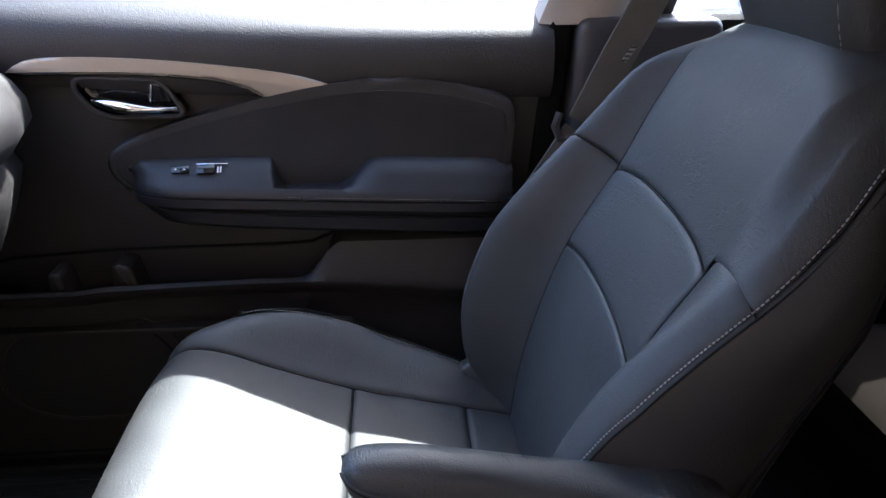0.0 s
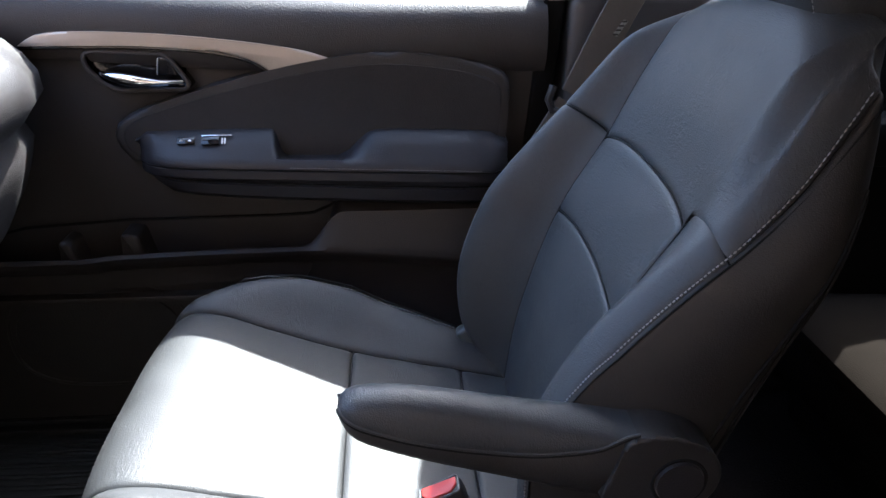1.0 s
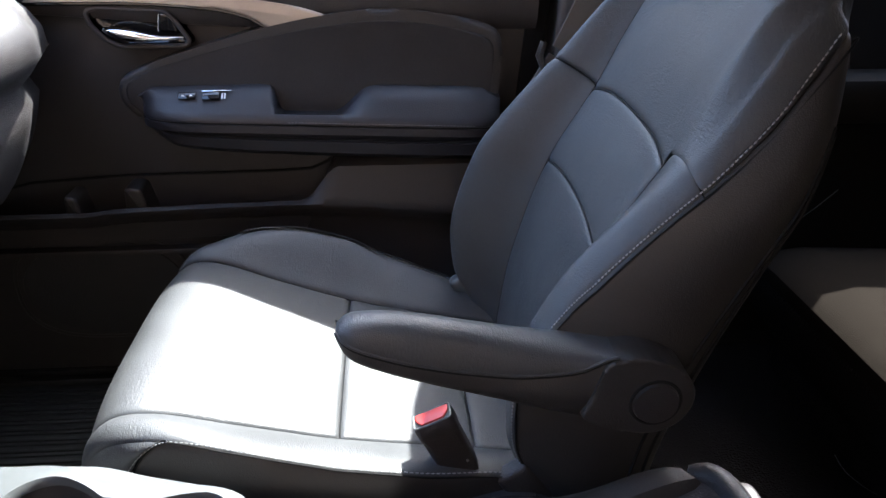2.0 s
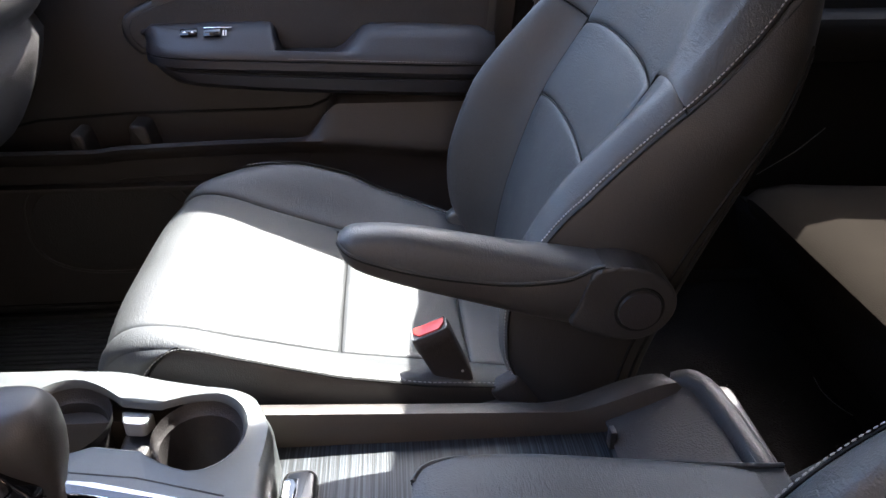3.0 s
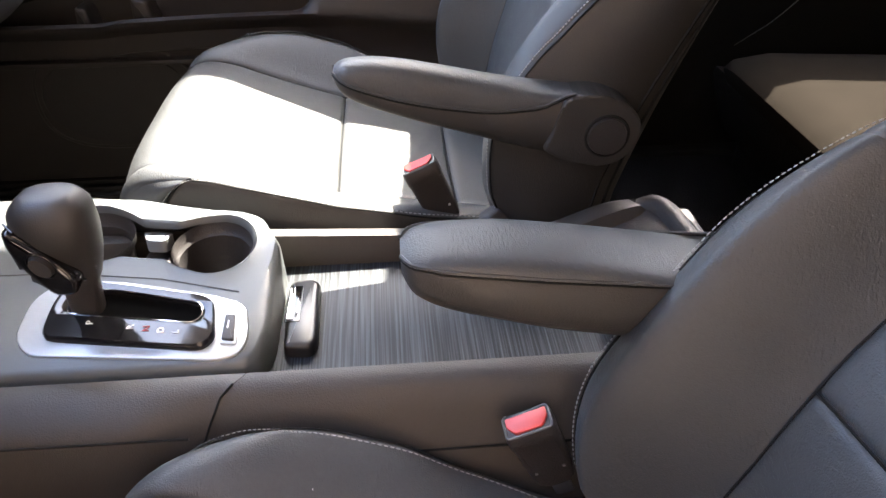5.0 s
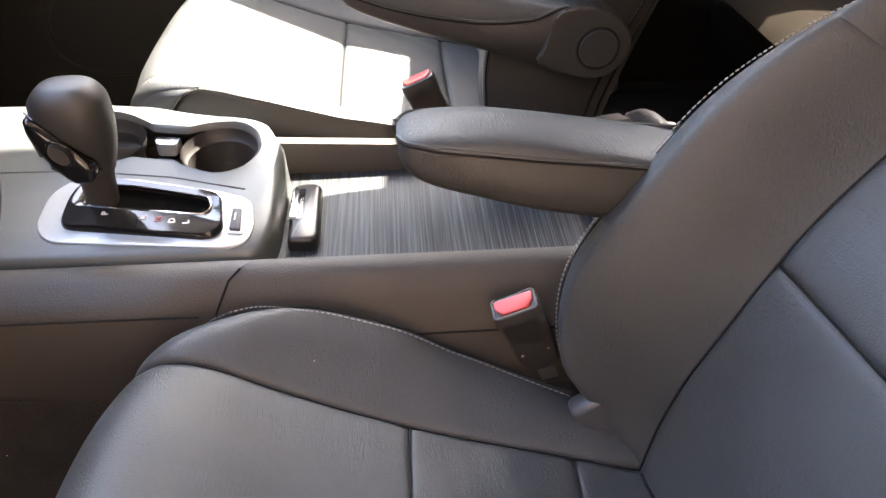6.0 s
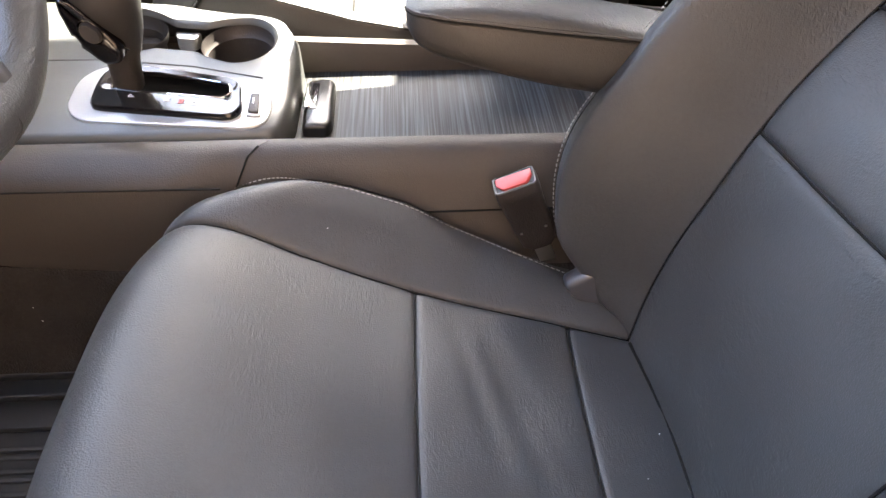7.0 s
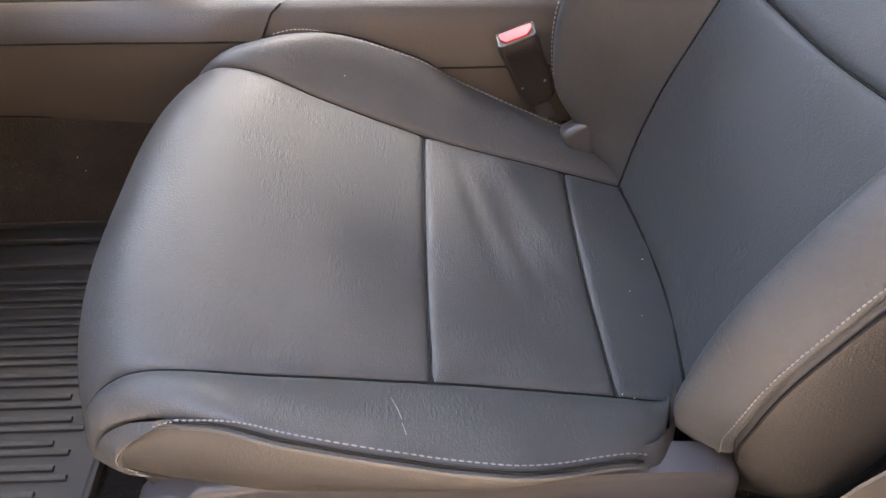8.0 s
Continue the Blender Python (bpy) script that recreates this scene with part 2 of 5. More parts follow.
# ---- front seats ----
def seat(name, label, at, side, tilt, fwd_in, fwd_out, lean, high, arcs, hollow, blunt, wide=0.0, nose=0.0, hem=None, stub=0.0, nose_in=0.0, flare=0.0):
    """A front seat, built round the middle of the cross seam of its cushion. side: +1 when inboard is +y, else -1."""
    root = thing(name, label, "car seat", at)
    ct, st = math.cos(radians(tilt)), math.sin(radians(tilt))

    def place(l, w, h):
        return (l * ct + h * st, side * w, -l * st + h * ct)

    flip = side < 0
    # cushion: a long section with the nose rolled down, and bolsters along both sides
    rise = curve([(0.235, 0.002), (0.15, 0.002), (0.0, 0.0), (-0.12, 0.010), (-0.200, 0.018), (-0.248, 0.010), (-0.272, -0.020), (-0.276, -0.072), (-0.263, -0.13)])
    mid = lambda a: rise(a) if a >= 0 else rise(0) + np.array((-0.64 * a, 0.0))   # runs on under the backrest
    seam_w = ramp1([0, 0.17, 0.45, 0.8, 1], [0.145, 0.150, 0.163, 0.182, 0.188])
    edge_w = ramp1([0, 0.1, 0.3, 0.5, 0.7, 0.85, 1], [0.200, 0.212, 0.238, 0.243, 0.234, 0.218, 0.205])
    edge_h = ramp1([0, 0.1, 0.2, 0.3, 0.42, 0.5, 0.6, 0.68, 0.76, 0.86, 1], [0.008, 0.014, 0.018, 0.027, 0.043, 0.042, 0.034, 0.020, 0.004, 0.0, 0.0])
    seam_s = lambda a, sg: seam_w(a) + (0.018 * smooth01((a - 0.3) / 0.4) if hem and sg < 0 else 0.0)
    seam_out = lambda a: -seam_s(a, -1)

    def edge(a, sg):
        """Half width of the cushion; the outboard bolster of the driver seat is wider and ends in a round stub at the back."""
        e = edge_w(a)
        if sg < 0:
            e += wide * smooth01((a - 0.16) / 0.15)
            if stub:
                q = min(max((a - stub) / 0.055, 0.0), 1.0)
                e = seam_w(a) + 0.004 + (e - seam_w(a) - 0.004) * math.sqrt(1 - (1 - q) ** 2)
        return e

    def cush_local(a, w):
        p = mid(a)
        t = mid(a + 0.004) - mid(a - 0.004)
        t /= np.linalg.norm(t)
        n = np.array((t[1], -t[0]))
        s, e = seam_s(a, w), edge(a, w)
        x = abs(w)
        lift = -0.006 * math.cos(min(x / s, 1) * math.pi / 2)
        if x > s:
            q = (x - s) / (e - s)
            end = smooth01((a - stub) / 0.09) if stub and w < 0 else 1.0
            lift += end * edge_h(a) * (high + (high - 1) * 1.6 * smooth01((0.42 - a) / 0.25) if w < 0 else 1.0) * (1 - (nose if w < 0 else nose_in) * smooth01((a - 0.26) / 0.14)) * smooth01(q * 0.62 + 0.0) / smooth01(0.62) + 0.010 * math.sin(q * math.pi) * smooth01((1 - a) * 3)
        q = p + n * lift
        return (q[0] + blunt * (x / 0.22) ** 3 * smooth01((a - 0.5) / 0.3), w, q[1])

    def cush(a, w):
        return place(*cush_local(a, w))

    cushion = knot("cushion", root)
    a_end = 0.92 if hem else 1.0
    a_t, a_t2 = 0.374, 0.124
    def between(a0, a1, w0, w1):
        return lambda u, v: cush(a0 + (a1 - a0) * u, w0(a0 + (a1 - a0) * u) + (w1(a0 + (a1 - a0) * u) - w0(a0 + (a1 - a0) * u)) * v)
    neg = lambda f: (lambda a: -f(a))
    def crease(u, v):
        """Soft folds in the worn middle of the cushion, and fine ones towards its outer seam."""
        soft = 0.0
        for u0, slope, wide, deep in ((0.30, 0.55, 0.075, 0.0045), (0.52, 0.45, 0.06, 0.0035), (0.12, 0.75, 0.05, 0.0022)):
            soft -= deep * math.exp(-((u - u0 - slope * (v - 0.35)) / wide) ** 2) * math.exp(-((v - 0.62) / 0.24) ** 2)
        return soft + 0.0010 * math.sin(30 * v + 14 * u) * math.exp(-((v - 0.06) / 0.07) ** 2)
    panel("thigh_panel", between(a_t, a_end, seam_out, seam_w), 70, 50, LEATHER, cushion, flip=not flip, bulge=0.006, edges=(1, 0, 1, 1))
    panel("seat_panel", between(a_t2, a_t, seam_out, seam_w), 40, 50, LEATHER, cushion, flip=not flip, bulge=0.004, extra=crease)
    panel("rear_panel", between(-0.08, a_t2, seam_out, seam_w), 30, 50, LEATHER, cushion, flip=not flip, bulge=0.003)
    for sg in (1, -1):
        rim_w = lambda a, sg=sg: sg * edge(a, sg)
        lo, hi = (seam_w, rim_w) if sg > 0 else (rim_w, seam_out)
        a_first = stub if stub and sg < 0 else -0.03
        panel("bolster", between(a_first, a_end, lo, hi), 90, 26, LEATHER, cushion, flip=not flip, edges=(0, 0, 1, 1), d=0.005)
        # side panel with a rounded front end, and the leather that wraps round the corner before it
        L_TIP, R_TIP = (-0.210, 0.068) if hem else (-0.203, 0.055)
        a_tip, a_rear = 0.30, max(a_first, 0.0)
        while cush_local(a_tip, rim_w(a_tip))[0] > L_TIP:
            a_tip += 0.001
        a_turn = a_tip - R_TIP

        def side_point(a, f, sg=sg):
            l, w, h = cush_local(a, rim_w(a))
            low = hem[0] + hem[1] * l if hem else min(mid(a)[1] - 0.080, -0.070)
            return Vector(place(l, w + sg * (0.010 * math.sin(math.pi * f) - 0.012 * f), h + (low - h) * f))

        def skirt(u, v):
            a = a_rear + (a_tip - a_rear) * u
            k = math.sqrt(max(1 - (1 - min((a_tip - a) / R_TIP, 1)) ** 2, 0.0))
            return side_point(a, 0.5 + (v - 0.5) * k)

        def turn(t):
            """Round the front end of the side panel, from its top down."""
            return side_point(a_tip - R_TIP * (1 - math.sin(math.pi * t)), 0.5 - 0.5 * math.cos(math.pi * t))

        def corner(u, v, sg=sg):
            a = a_turn + (a_end - 0.02 - a_turn) * u ** 1.3
            q = Vector(cush(a, rim_w(a))).lerp(turn(u), v)
            q.y += side * sg * 0.006 * math.sin(math.pi * v) * smooth01(u * 4)
            return q

        def welt(t, inset=0.0, sg=sg):
            """Along the top of the side panel, then down round its front end."""
            if t < 0.74:
                a = a_rear + 0.01 + (a_turn - a_rear - 0.01) * t / 0.74
                return Vector(cush(a, rim_w(a) - sg * inset * (1 - 0.8 * smooth01((t - 0.58) / 0.16))))
            return corner((t - 0.74) / 0.26 * 0.85, 1 - min(inset, 0.005) * 30)
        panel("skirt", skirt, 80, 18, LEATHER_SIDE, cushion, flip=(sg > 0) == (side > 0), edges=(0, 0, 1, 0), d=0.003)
        panel("corner", corner, 40, 16, LEATHER, cushion, flip=(sg > 0) == (side > 0), edges=(0, 0, 0, 1), d=0.003)
        stitches("stitching", lambda t: welt(t, 0.009 if sg > 0 and hem else 0.005) + Vector((0, side * sg * 0.0008, 0.0022 if sg > 0 and hem else 0.0008)), (a_turn - a_rear) * 0.64 + 0.075, cushion, mat=WORN_THREAD if hem and sg < 0 else None)
        if hem and sg < 0:
            part("welt", tube(bmesh.new(), [welt(t, -0.0035) + Vector((0, 0, -0.0032)) for t in np.linspace(0.02, 0.98, 90)], 0.0022, 6), LEATHER, cushion)
        if not (hem and sg > 0):
            seam(lambda t: welt(t, -0.0008), cushion, 90, rad=0.0011)
    sink = lambda f: (lambda t: Vector(f(t)) + Vector((0, 0, -0.0040)))
    for a in (a_t, a_t2):
        seam(sink(lambda t, a=a: cush(a, seam_w(a) * (2 * t - 1))), cushion)
    for sg in (1, -1):
        seam(sink(lambda t, sg=sg: cush(t * 0.93, sg * seam_s(t * 0.93, sg))), cushion, 80)
    # plastic base and the runners under it
    bm = bmesh.new()
    low = [place(l, w, h) for l, w, h in ((-0.235, 0.20, -0.07), (0.22, 0.20, -0.045), (0.22, -0.20, -0.045), (-0.235, -0.20, -0.07))]
    z0 = -at[2] + 0.20
    vs = [bm.verts.new(p) for p in low] + [bm.verts.new((p[0] * 0.92, p[1] * 1.02, z0)) for p in low]
    for f in ((0, 1, 2, 3), (7, 6, 5, 4), (0, 4, 5, 1), (1, 5, 6, 2), (2, 6, 7, 3), (3, 7, 4, 0)):
        bm.faces.new([vs[i] for i in f])
    bmesh.ops.bevel(bm, geom=list(bm.edges), offset=0.012, segments=2, affect="EDGES")
    part("seat_base", bm, HARD, root)
    for sg in (1, -1):
        part("side_shield", prism(bmesh.new(), rounded([(-0.245, -0.125), (0.26, -0.135), (0.240, -0.105), (0.232, -0.045), (0.19, -0.038), (-0.16, -0.045), (-0.235, -0.070)], r=0.03), sg * 0.196, sg * 0.222, "y", 0.008), SHIELD, root)
        part("runner", box(bmesh.new(), (-0.22, sg * 0.19 - 0.02, z0 - 0.052), (0.25, sg * 0.19 + 0.02, z0 + 0.004), 0.004), STEEL, root)

    # backrest: its middle line leans back, thick bolsters stand forward on both sides
    line = curve([(0.212 + 0.0, -0.075), (0.218, -0.02), (0.236, 0.09), (0.278, 0.218), (0.340, 0.325), (0.378, 0.40), (0.410, 0.455), (0.436, 0.490), (0.462, 0.503), (0.492, 0.498)])
    cl, sl = math.cos(radians(lean)), math.sin(radians(lean))

    def tip(x, z):
        dx, dz = x - 0.21, z + 0.05
        return 0.21 + dx * cl + dz * sl, -0.05 - dx * sl + dz * cl

    bs = ramp1([0, 0.12, 0.3, 0.5, 0.62, 0.75, 0.88, 1], [0.140, 0.146, 0.140, 0.143, 0.146, 0.150, 0.150, 0.135])
    if hem:
        bs0 = bs
        bs = lambda a: bs0(a) + 0.006
    be = ramp1([0, 0.08, 0.2, 0.35, 0.7, 0.8, 0.9, 1], [0.185, 0.205, 0.220, 0.224, 0.222, 0.212, 0.19, 0.16])
    wide_be = lambda a, sg: be(a) + (flare * smooth01(a / 0.12) * smooth01((1 - a) / 0.2) if sg < 0 else 0.0)
    steps = [0, 0.06, 0.15, 0.28, 0.42, 0.55, 0.7, 0.85, 1]
    crest = {1: ramp1(steps, fwd_in[0]), -1: ramp1(steps, fwd_out[0])}
    rim = {1: ramp1(steps, fwd_in[1]), -1: ramp1(steps, fwd_out[1])}
    drop = lambda b: 1 - 0.14 * b ** 4

    def back(a, w):
        """a: up the backrest from 0 to 1; w: across, inboard +."""
        k = min(abs(w) / 0.222, 1.0)
        aa = a * drop(k) if a > 0.5 else a * (1 - (1 - drop(k)) * (a / 0.5) ** 2)
        p = line(aa)
        t = line(aa + 0.006) - line(aa - 0.006)
        t /= np.linalg.norm(t)
        n = np.array((-t[1], t[0]))
        sg = 1 if w > 0 else -1
        s, e, x = bs(a), wide_be(a, sg), abs(w)
        lift = -hollow * math.cos(min(x / s, 1) * math.pi / 2) * smooth01((1 - a) * 4)
        if x > s:
            q, c = (x - s) / (e - s), crest[sg](a)
            lift += c * smooth01(q / 0.62) if q < 0.62 else c + (rim[sg](a) - c) * ((q - 0.62) / 0.38) ** 1.6
        q = p + n * lift
        cap = 0.512 - 0.088 * k ** 3 - 0.03                # the shoulders round off below the middle of the top
        over = max(q[1] - cap, 0.0) * smooth01((k - 0.1) / 0.6)
        q = q + np.array((over * 0.5, 0.03 * (1 - math.exp(-over / 0.03)) - over))
        x3, z3 = tip(q[0], q[1])
        return (x3, side * w, z3)

    rest = knot("backrest", root)
    arc1 = lambda v: 0.455 - arcs[2] * v + arcs[0] * (1 - (2 * v - 1) ** 2)
    arc2 = lambda v: 0.630 - arcs[3] * v + arcs[1] * (1 - (2 * v - 1) ** 2)
    def strip(a0, a1):
        def fn(u, v):
            a = a0(v) + (a1(v) - a0(v)) * u
            s = bs(a)
            return back(a, -s + 2 * s * v)
        return fn
    flat = lambda c: (lambda v: c)
    panel("lumbar_panel", strip(flat(0.0), arc1), 50, 50, LEATHER, rest, flip=flip, bulge=0.003)
    panel("middle_panel", strip(arc1, arc2), 28, 50, LEATHER, rest, flip=flip, bulge=0.0015)
    panel("shoulder_panel", strip(arc2, flat(1.0)), 44, 50, LEATHER, rest, flip=flip, bulge=0.003, edges=(1, 0, 1, 1 if hem else 0))
    for sg in (1, -1):
        lo, hi = (bs, be) if sg > 0 else (lambda a: -wide_be(a, -1), neg(bs))
        split = (lambda v: 0.640 + 0.065 * v) if sg > 0 else (lambda v: 0.705 - 0.065 * v)
        def wing(a0, a1, lo=lo, hi=hi):
            def fn(u, v):
                a = a0(v) + (a1(v) - a0(v)) * u
                return back(a, lo(a) * (1 - v) + hi(a) * v)
            return fn
        panel("bolster", wing(flat(0.0), split), 60, 34, LEATHER, rest, flip=flip, d=0.005, edges=(0, 0.8 if sg < 0 else 0.3, 1, 1))
        panel("shoulder_wing", wing(split, flat(1.0)), 36, 34, LEATHER, rest, flip=flip, d=0.005, edges=(0.8 if sg < 0 else 0.3, 0, 1 if hem or sg < 0 else 0, 1))
        f = lambda t, sg=sg: Vector(back(0.03 + 0.9 * t, sg * (wide_be(0.03 + 0.9 * t, sg) - (0.0018 if sg > 0 else 0.004)))) + Vector((-0.001, side * sg * 0.001, 0.001))
        stitches("stitching", f, 0.68, rest, rad=0.00062 if hem else 0.00085, mat=WORN_THREAD if hem and sg < 0 else None)
        rear = curve([(0.25, -0.13), (0.315, -0.08), (0.345, 0.03), (0.385, 0.145), (0.462, 0.325), (0.480, 0.372), (0.490, 0.405), (0.498, 0.450)])
        def flank(u, v, sg=sg):
            a = u
            top = Vector(back(a, sg * wide_be(a, sg)))
            rx, rz = tip(*rear(u * 0.93))
            bot = Vector((rx, side * sg * min(be(a) + 0.006, 0.222), rz))
            q = top.lerp(bot, v)
            q.y += side * sg * 0.016 * math.sin(math.pi * v) * smooth01(u * 6) * smooth01((1 - u) * 4)
            return q
        for v0 in (0.84, 0.93):
            seam(lambda t, sg=sg, v0=v0: Vector(flank(0.10 + 0.8 * t, v0)) + Vector((0, side * sg * 0.0006, 0)), rest, 50, rad=0.0020)
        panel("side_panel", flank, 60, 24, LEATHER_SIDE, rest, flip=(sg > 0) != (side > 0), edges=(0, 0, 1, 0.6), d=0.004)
    # a black tube as painted shade in the gap where the backrest meets the cushion
    gap = []
    for w in np.linspace(-0.138, 0.138, 24):
        low_line = [cush(q, w) for q in np.linspace(-0.08, 0.30, 40)]
        xs_low, zs_low = [p[0] for p in low_line][::-1], [p[2] for p in low_line][::-1]
        for q in np.linspace(0.0, 0.4, 161):
            p = back(q, w)
            if p[2] > np.interp(p[0], xs_low, zs_low) + 0.001:
                gap.append(Vector(p) + Vector((-0.001, 0, 0.0)))
                break
    if hem and len(gap) > 3:
        part("gap_seam", tube(bmesh.new(), gap, 0.0018, 6), BLACK_THREAD, rest)
    push = lambda f: (lambda t: Vector(f(t)) + Vector((0.0022, 0, -0.0022)))
    for arc in (arc1, arc2):
        seam(push(lambda t, arc=arc: back(arc(t), bs(arc(t)) * (2 * t - 1))), rest)
    for sg in (1, -1):
        seam(push(lambda t, sg=sg: back(t * 0.96, sg * bs(t * 0.96))), rest, 80, b=1.0 if hem or sg < 0 else 0.66)
        wing_a = lambda t: 0.640 + 0.065 * t
        seam(push(lambda t, sg=sg: back(wing_a(t), sg * (bs(wing_a(t)) * (1 - t) + be(wing_a(t)) * t))), rest, 30, 0.70 if sg > 0 else 0.0)
        seam(push(lambda t, sg=sg: back(t, sg * (wide_be(t, sg) + 0.001))), rest, 80)
    def hind(u, v):
        rx, rz = tip(*rear(u * (1 - 0.07 * (2 * v - 1) ** 4)))
        s = min(be(u) + 0.006, 0.222)
        return (rx + 0.016 * math.sin(math.pi * v), side * (-s + 2 * s * v), rz)
    panel("back_panel", hind, 40, 20, HARD, rest, flip=not flip, edges=(0, 0, 1, 1), d=0.004)
    def crown(u, v):
        w = (-1 + 2 * v) * be(1.0)
        a, (rx, rz) = Vector(back(1.0, w)), tip(*rear(1 - 0.07 * (2 * v - 1) ** 4))
        b = Vector((rx, side * w * min(be(1.0) + 0.006, 0.222) / be(1.0), rz))
        q = a.lerp(b, u)
        return q
    panel("top_panel", crown, 8, 40, LEATHER_SIDE, rest, flip=flip, edges=(0, 0, 0, 0))
    # headrest on two posts
    head = knot("headrest", root)
    hx, hz = tip(0.488, 0.556)
    def pillow(u, v):
        th, ph = 2 * math.pi * u, math.pi * (v - 0.5)
        e = 0.36
        pw = lambda c: math.copysign(abs(c) ** e, c)
        x, y, z = 0.066 * pw(math.cos(ph)) * pw(math.cos(th)), 0.122 * pw(math.cos(ph)) * pw(math.sin(th)), 0.104 * pw(math.sin(ph))
        y *= 1 - 0.12 * (z / 0.104 < 0) * abs(z / 0.104)
        x *= 1 - 0.38 * max(-z / 0.104, 0.0) ** 1.6                 # the lower front is drawn under
        g = radians(12)
        return (hx + x * math.cos(g) - z * 0.16, side * y, hz + z * math.cos(g))
    us, vs = np.linspace(0, 1, 49)[:-1], np.linspace(0.02, 0.98, 30)
    pts = [pillow(u, v) for v in vs for u in us]
    link_mesh("pad", pts, [f[::-1] if side > 0 else f for f in grid_faces(30, 48, True)], LEATHER, head)
    for sg in (1, -1):
        g = lambda t, sg=sg: Vector(pillow(0.5 - sg * 0.105, 0.06 + 0.88 * t)) + Vector((-0.001, side * sg * 0.001, 0))
        stitches("stitching", g, 0.26, head)
        px, pz = tip(0.470, 0.44)
        part("post", tube(bmesh.new(), [(px, side * sg * 0.07, pz), (hx, side * sg * 0.07, hz)], 0.006, 12), CHROME, head)
    return root


passenger_seat = seat("passenger_seat", "black leather front passenger seat, half of its cushion in sun", (0.071, 0.803, 0.398), -1, 12,
                      ([0.0, 0.02, 0.045, 0.056, 0.044, 0.022, -0.002, -0.020, -0.026], [-0.01, 0.01, 0.040, 0.054, 0.036, 0.012, -0.012, -0.050, -0.070]),
                      ([0.0, 0.03, 0.07, 0.088, 0.085, 0.068, 0.05, 0.028, 0.0], [0.0, 0.03, 0.065, 0.080, 0.075, 0.058, 0.042, 0.02, -0.01]), 0, 1.35, (0.012, 0.008, 0.022, 0.014), 0.004, 0.022, nose_in=0.40)
driver_seat = seat("driver_seat", "worn black leather driver seat with wrinkled cushion", (0.145, 0.0, 0.320), 1, 17,
                   ([0.0, 0.04, 0.095, 0.115, 0.105, 0.098, 0.075, 0.03, 0.0], [-0.01, 0.035, 0.092, 0.112, 0.100, 0.092, 0.068, 0.02, -0.01]),
                   ([0.0, 0.034, 0.063, 0.070, 0.067, 0.062, 0.05, 0.025, 0.0], [-0.03, -0.004, 0.030, 0.040, 0.036, 0.030, 0.02, 0.0, -0.02]), 4, 1.0, (-0.020, -0.020, 0.055, 0.04), 0.018, 0.048, wide=0.007, nose=0.35, hem=(-0.0245, 0.25), stub=0.060, flare=0.022)


# ---- the car's floor, roof, sides ----
FLOOR = 0.150


def slab(name, mat, lo, hi, label, category, bevel=0.01):
    return tagged(part(name, box(bmesh.new(), lo, hi, bevel), mat), label, category, kind="structure")


def loft(name, section, along, mat, parent=None, label="", close=True, sharp=40):
    """Sections (lists of points of equal length) joined to one skin; section(s) gives one of them."""
    rows = [section(s) for s in along]
    m = len(rows[0])
    verts = [p for r in rows for p in r]
    faces = grid_faces(len(rows), m, close)
    if close:
        faces += [tuple(range(m))[::-1], tuple(range((len(rows) - 1) * m, len(rows) * m))]
    bm = bmesh.new()
    vs = [bm.verts.new(v) for v in verts]
    for f in faces:
        bm.faces.new([vs[i] for i in f])
    return part(name, bm, mat, parent, label, sharp=sharp)


slab("floor", CARPET, (-1.1, -0.42, FLOOR - 0.06), (2.1, 1.24, FLOOR), "black carpeted car floor", "floor")
slab("ceiling", BEIGE, (-0.36, -0.28, 1.305), (2.0, 1.045, 1.345), "pale cloth headliner of the car roof", "ceiling", 0.015)
slab("wall_front", CARPET, (-1.12, -0.42, FLOOR), (-1.06, 1.24, 0.74), "dark carpeted footwell wall", "wall", 0.01)
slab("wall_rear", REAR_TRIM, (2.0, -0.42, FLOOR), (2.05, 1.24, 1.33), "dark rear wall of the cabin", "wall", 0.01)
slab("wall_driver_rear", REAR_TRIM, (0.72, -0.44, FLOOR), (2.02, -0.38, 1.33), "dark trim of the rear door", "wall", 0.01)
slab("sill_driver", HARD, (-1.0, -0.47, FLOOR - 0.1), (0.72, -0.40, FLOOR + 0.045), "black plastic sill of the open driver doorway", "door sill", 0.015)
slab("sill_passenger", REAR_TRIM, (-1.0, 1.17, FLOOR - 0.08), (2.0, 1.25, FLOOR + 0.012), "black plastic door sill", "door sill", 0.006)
# two added walls, never in view: they cut low sky and bounce brown light
slab("wall_outside", material("brown_stucco", (0.165, 0.125, 0.094), 0.9, vary=0.2, blotch=0.6, grain=0.004, size=0.02, spec=0.2), (-6.3, -3.9, -0.45), (14, -3.6, 5.2), "brown stucco house wall across the drive", "wall", 0.02)
slab("wall_ahead", bpy.data.materials["brown_stucco"], (-6.3, -4.0, -0.45), (-6.0, 9, 3.0), "brown stucco wall ahead of the car", "wall", 0.02)
house = thing("wall_house", "pale lap-sided house wall beyond the drive", "wall", kind="structure")
SIDING = material("pale_painted_siding", (0.72, 0.68, 0.64), 0.7, vary=0.06, blotch=0.5, grain=0.001, size=0.01, bump=0.2, spec=0.3)
part("wall_core", box(bmesh.new(), (-9, 8.03, -0.45), (18, 8.3, 5.2), 0.01), SIDING, house)
for i in range(9):
    z0 = -0.30 + 0.16 * i
    bm = bmesh.new()
    prism(bm, [(8.0, z0), (8.022, z0), (8.03, z0 + 0.175), (8.018, z0 + 0.175)], -9, 18, "x")
    part("board", bm, SIDING, house)
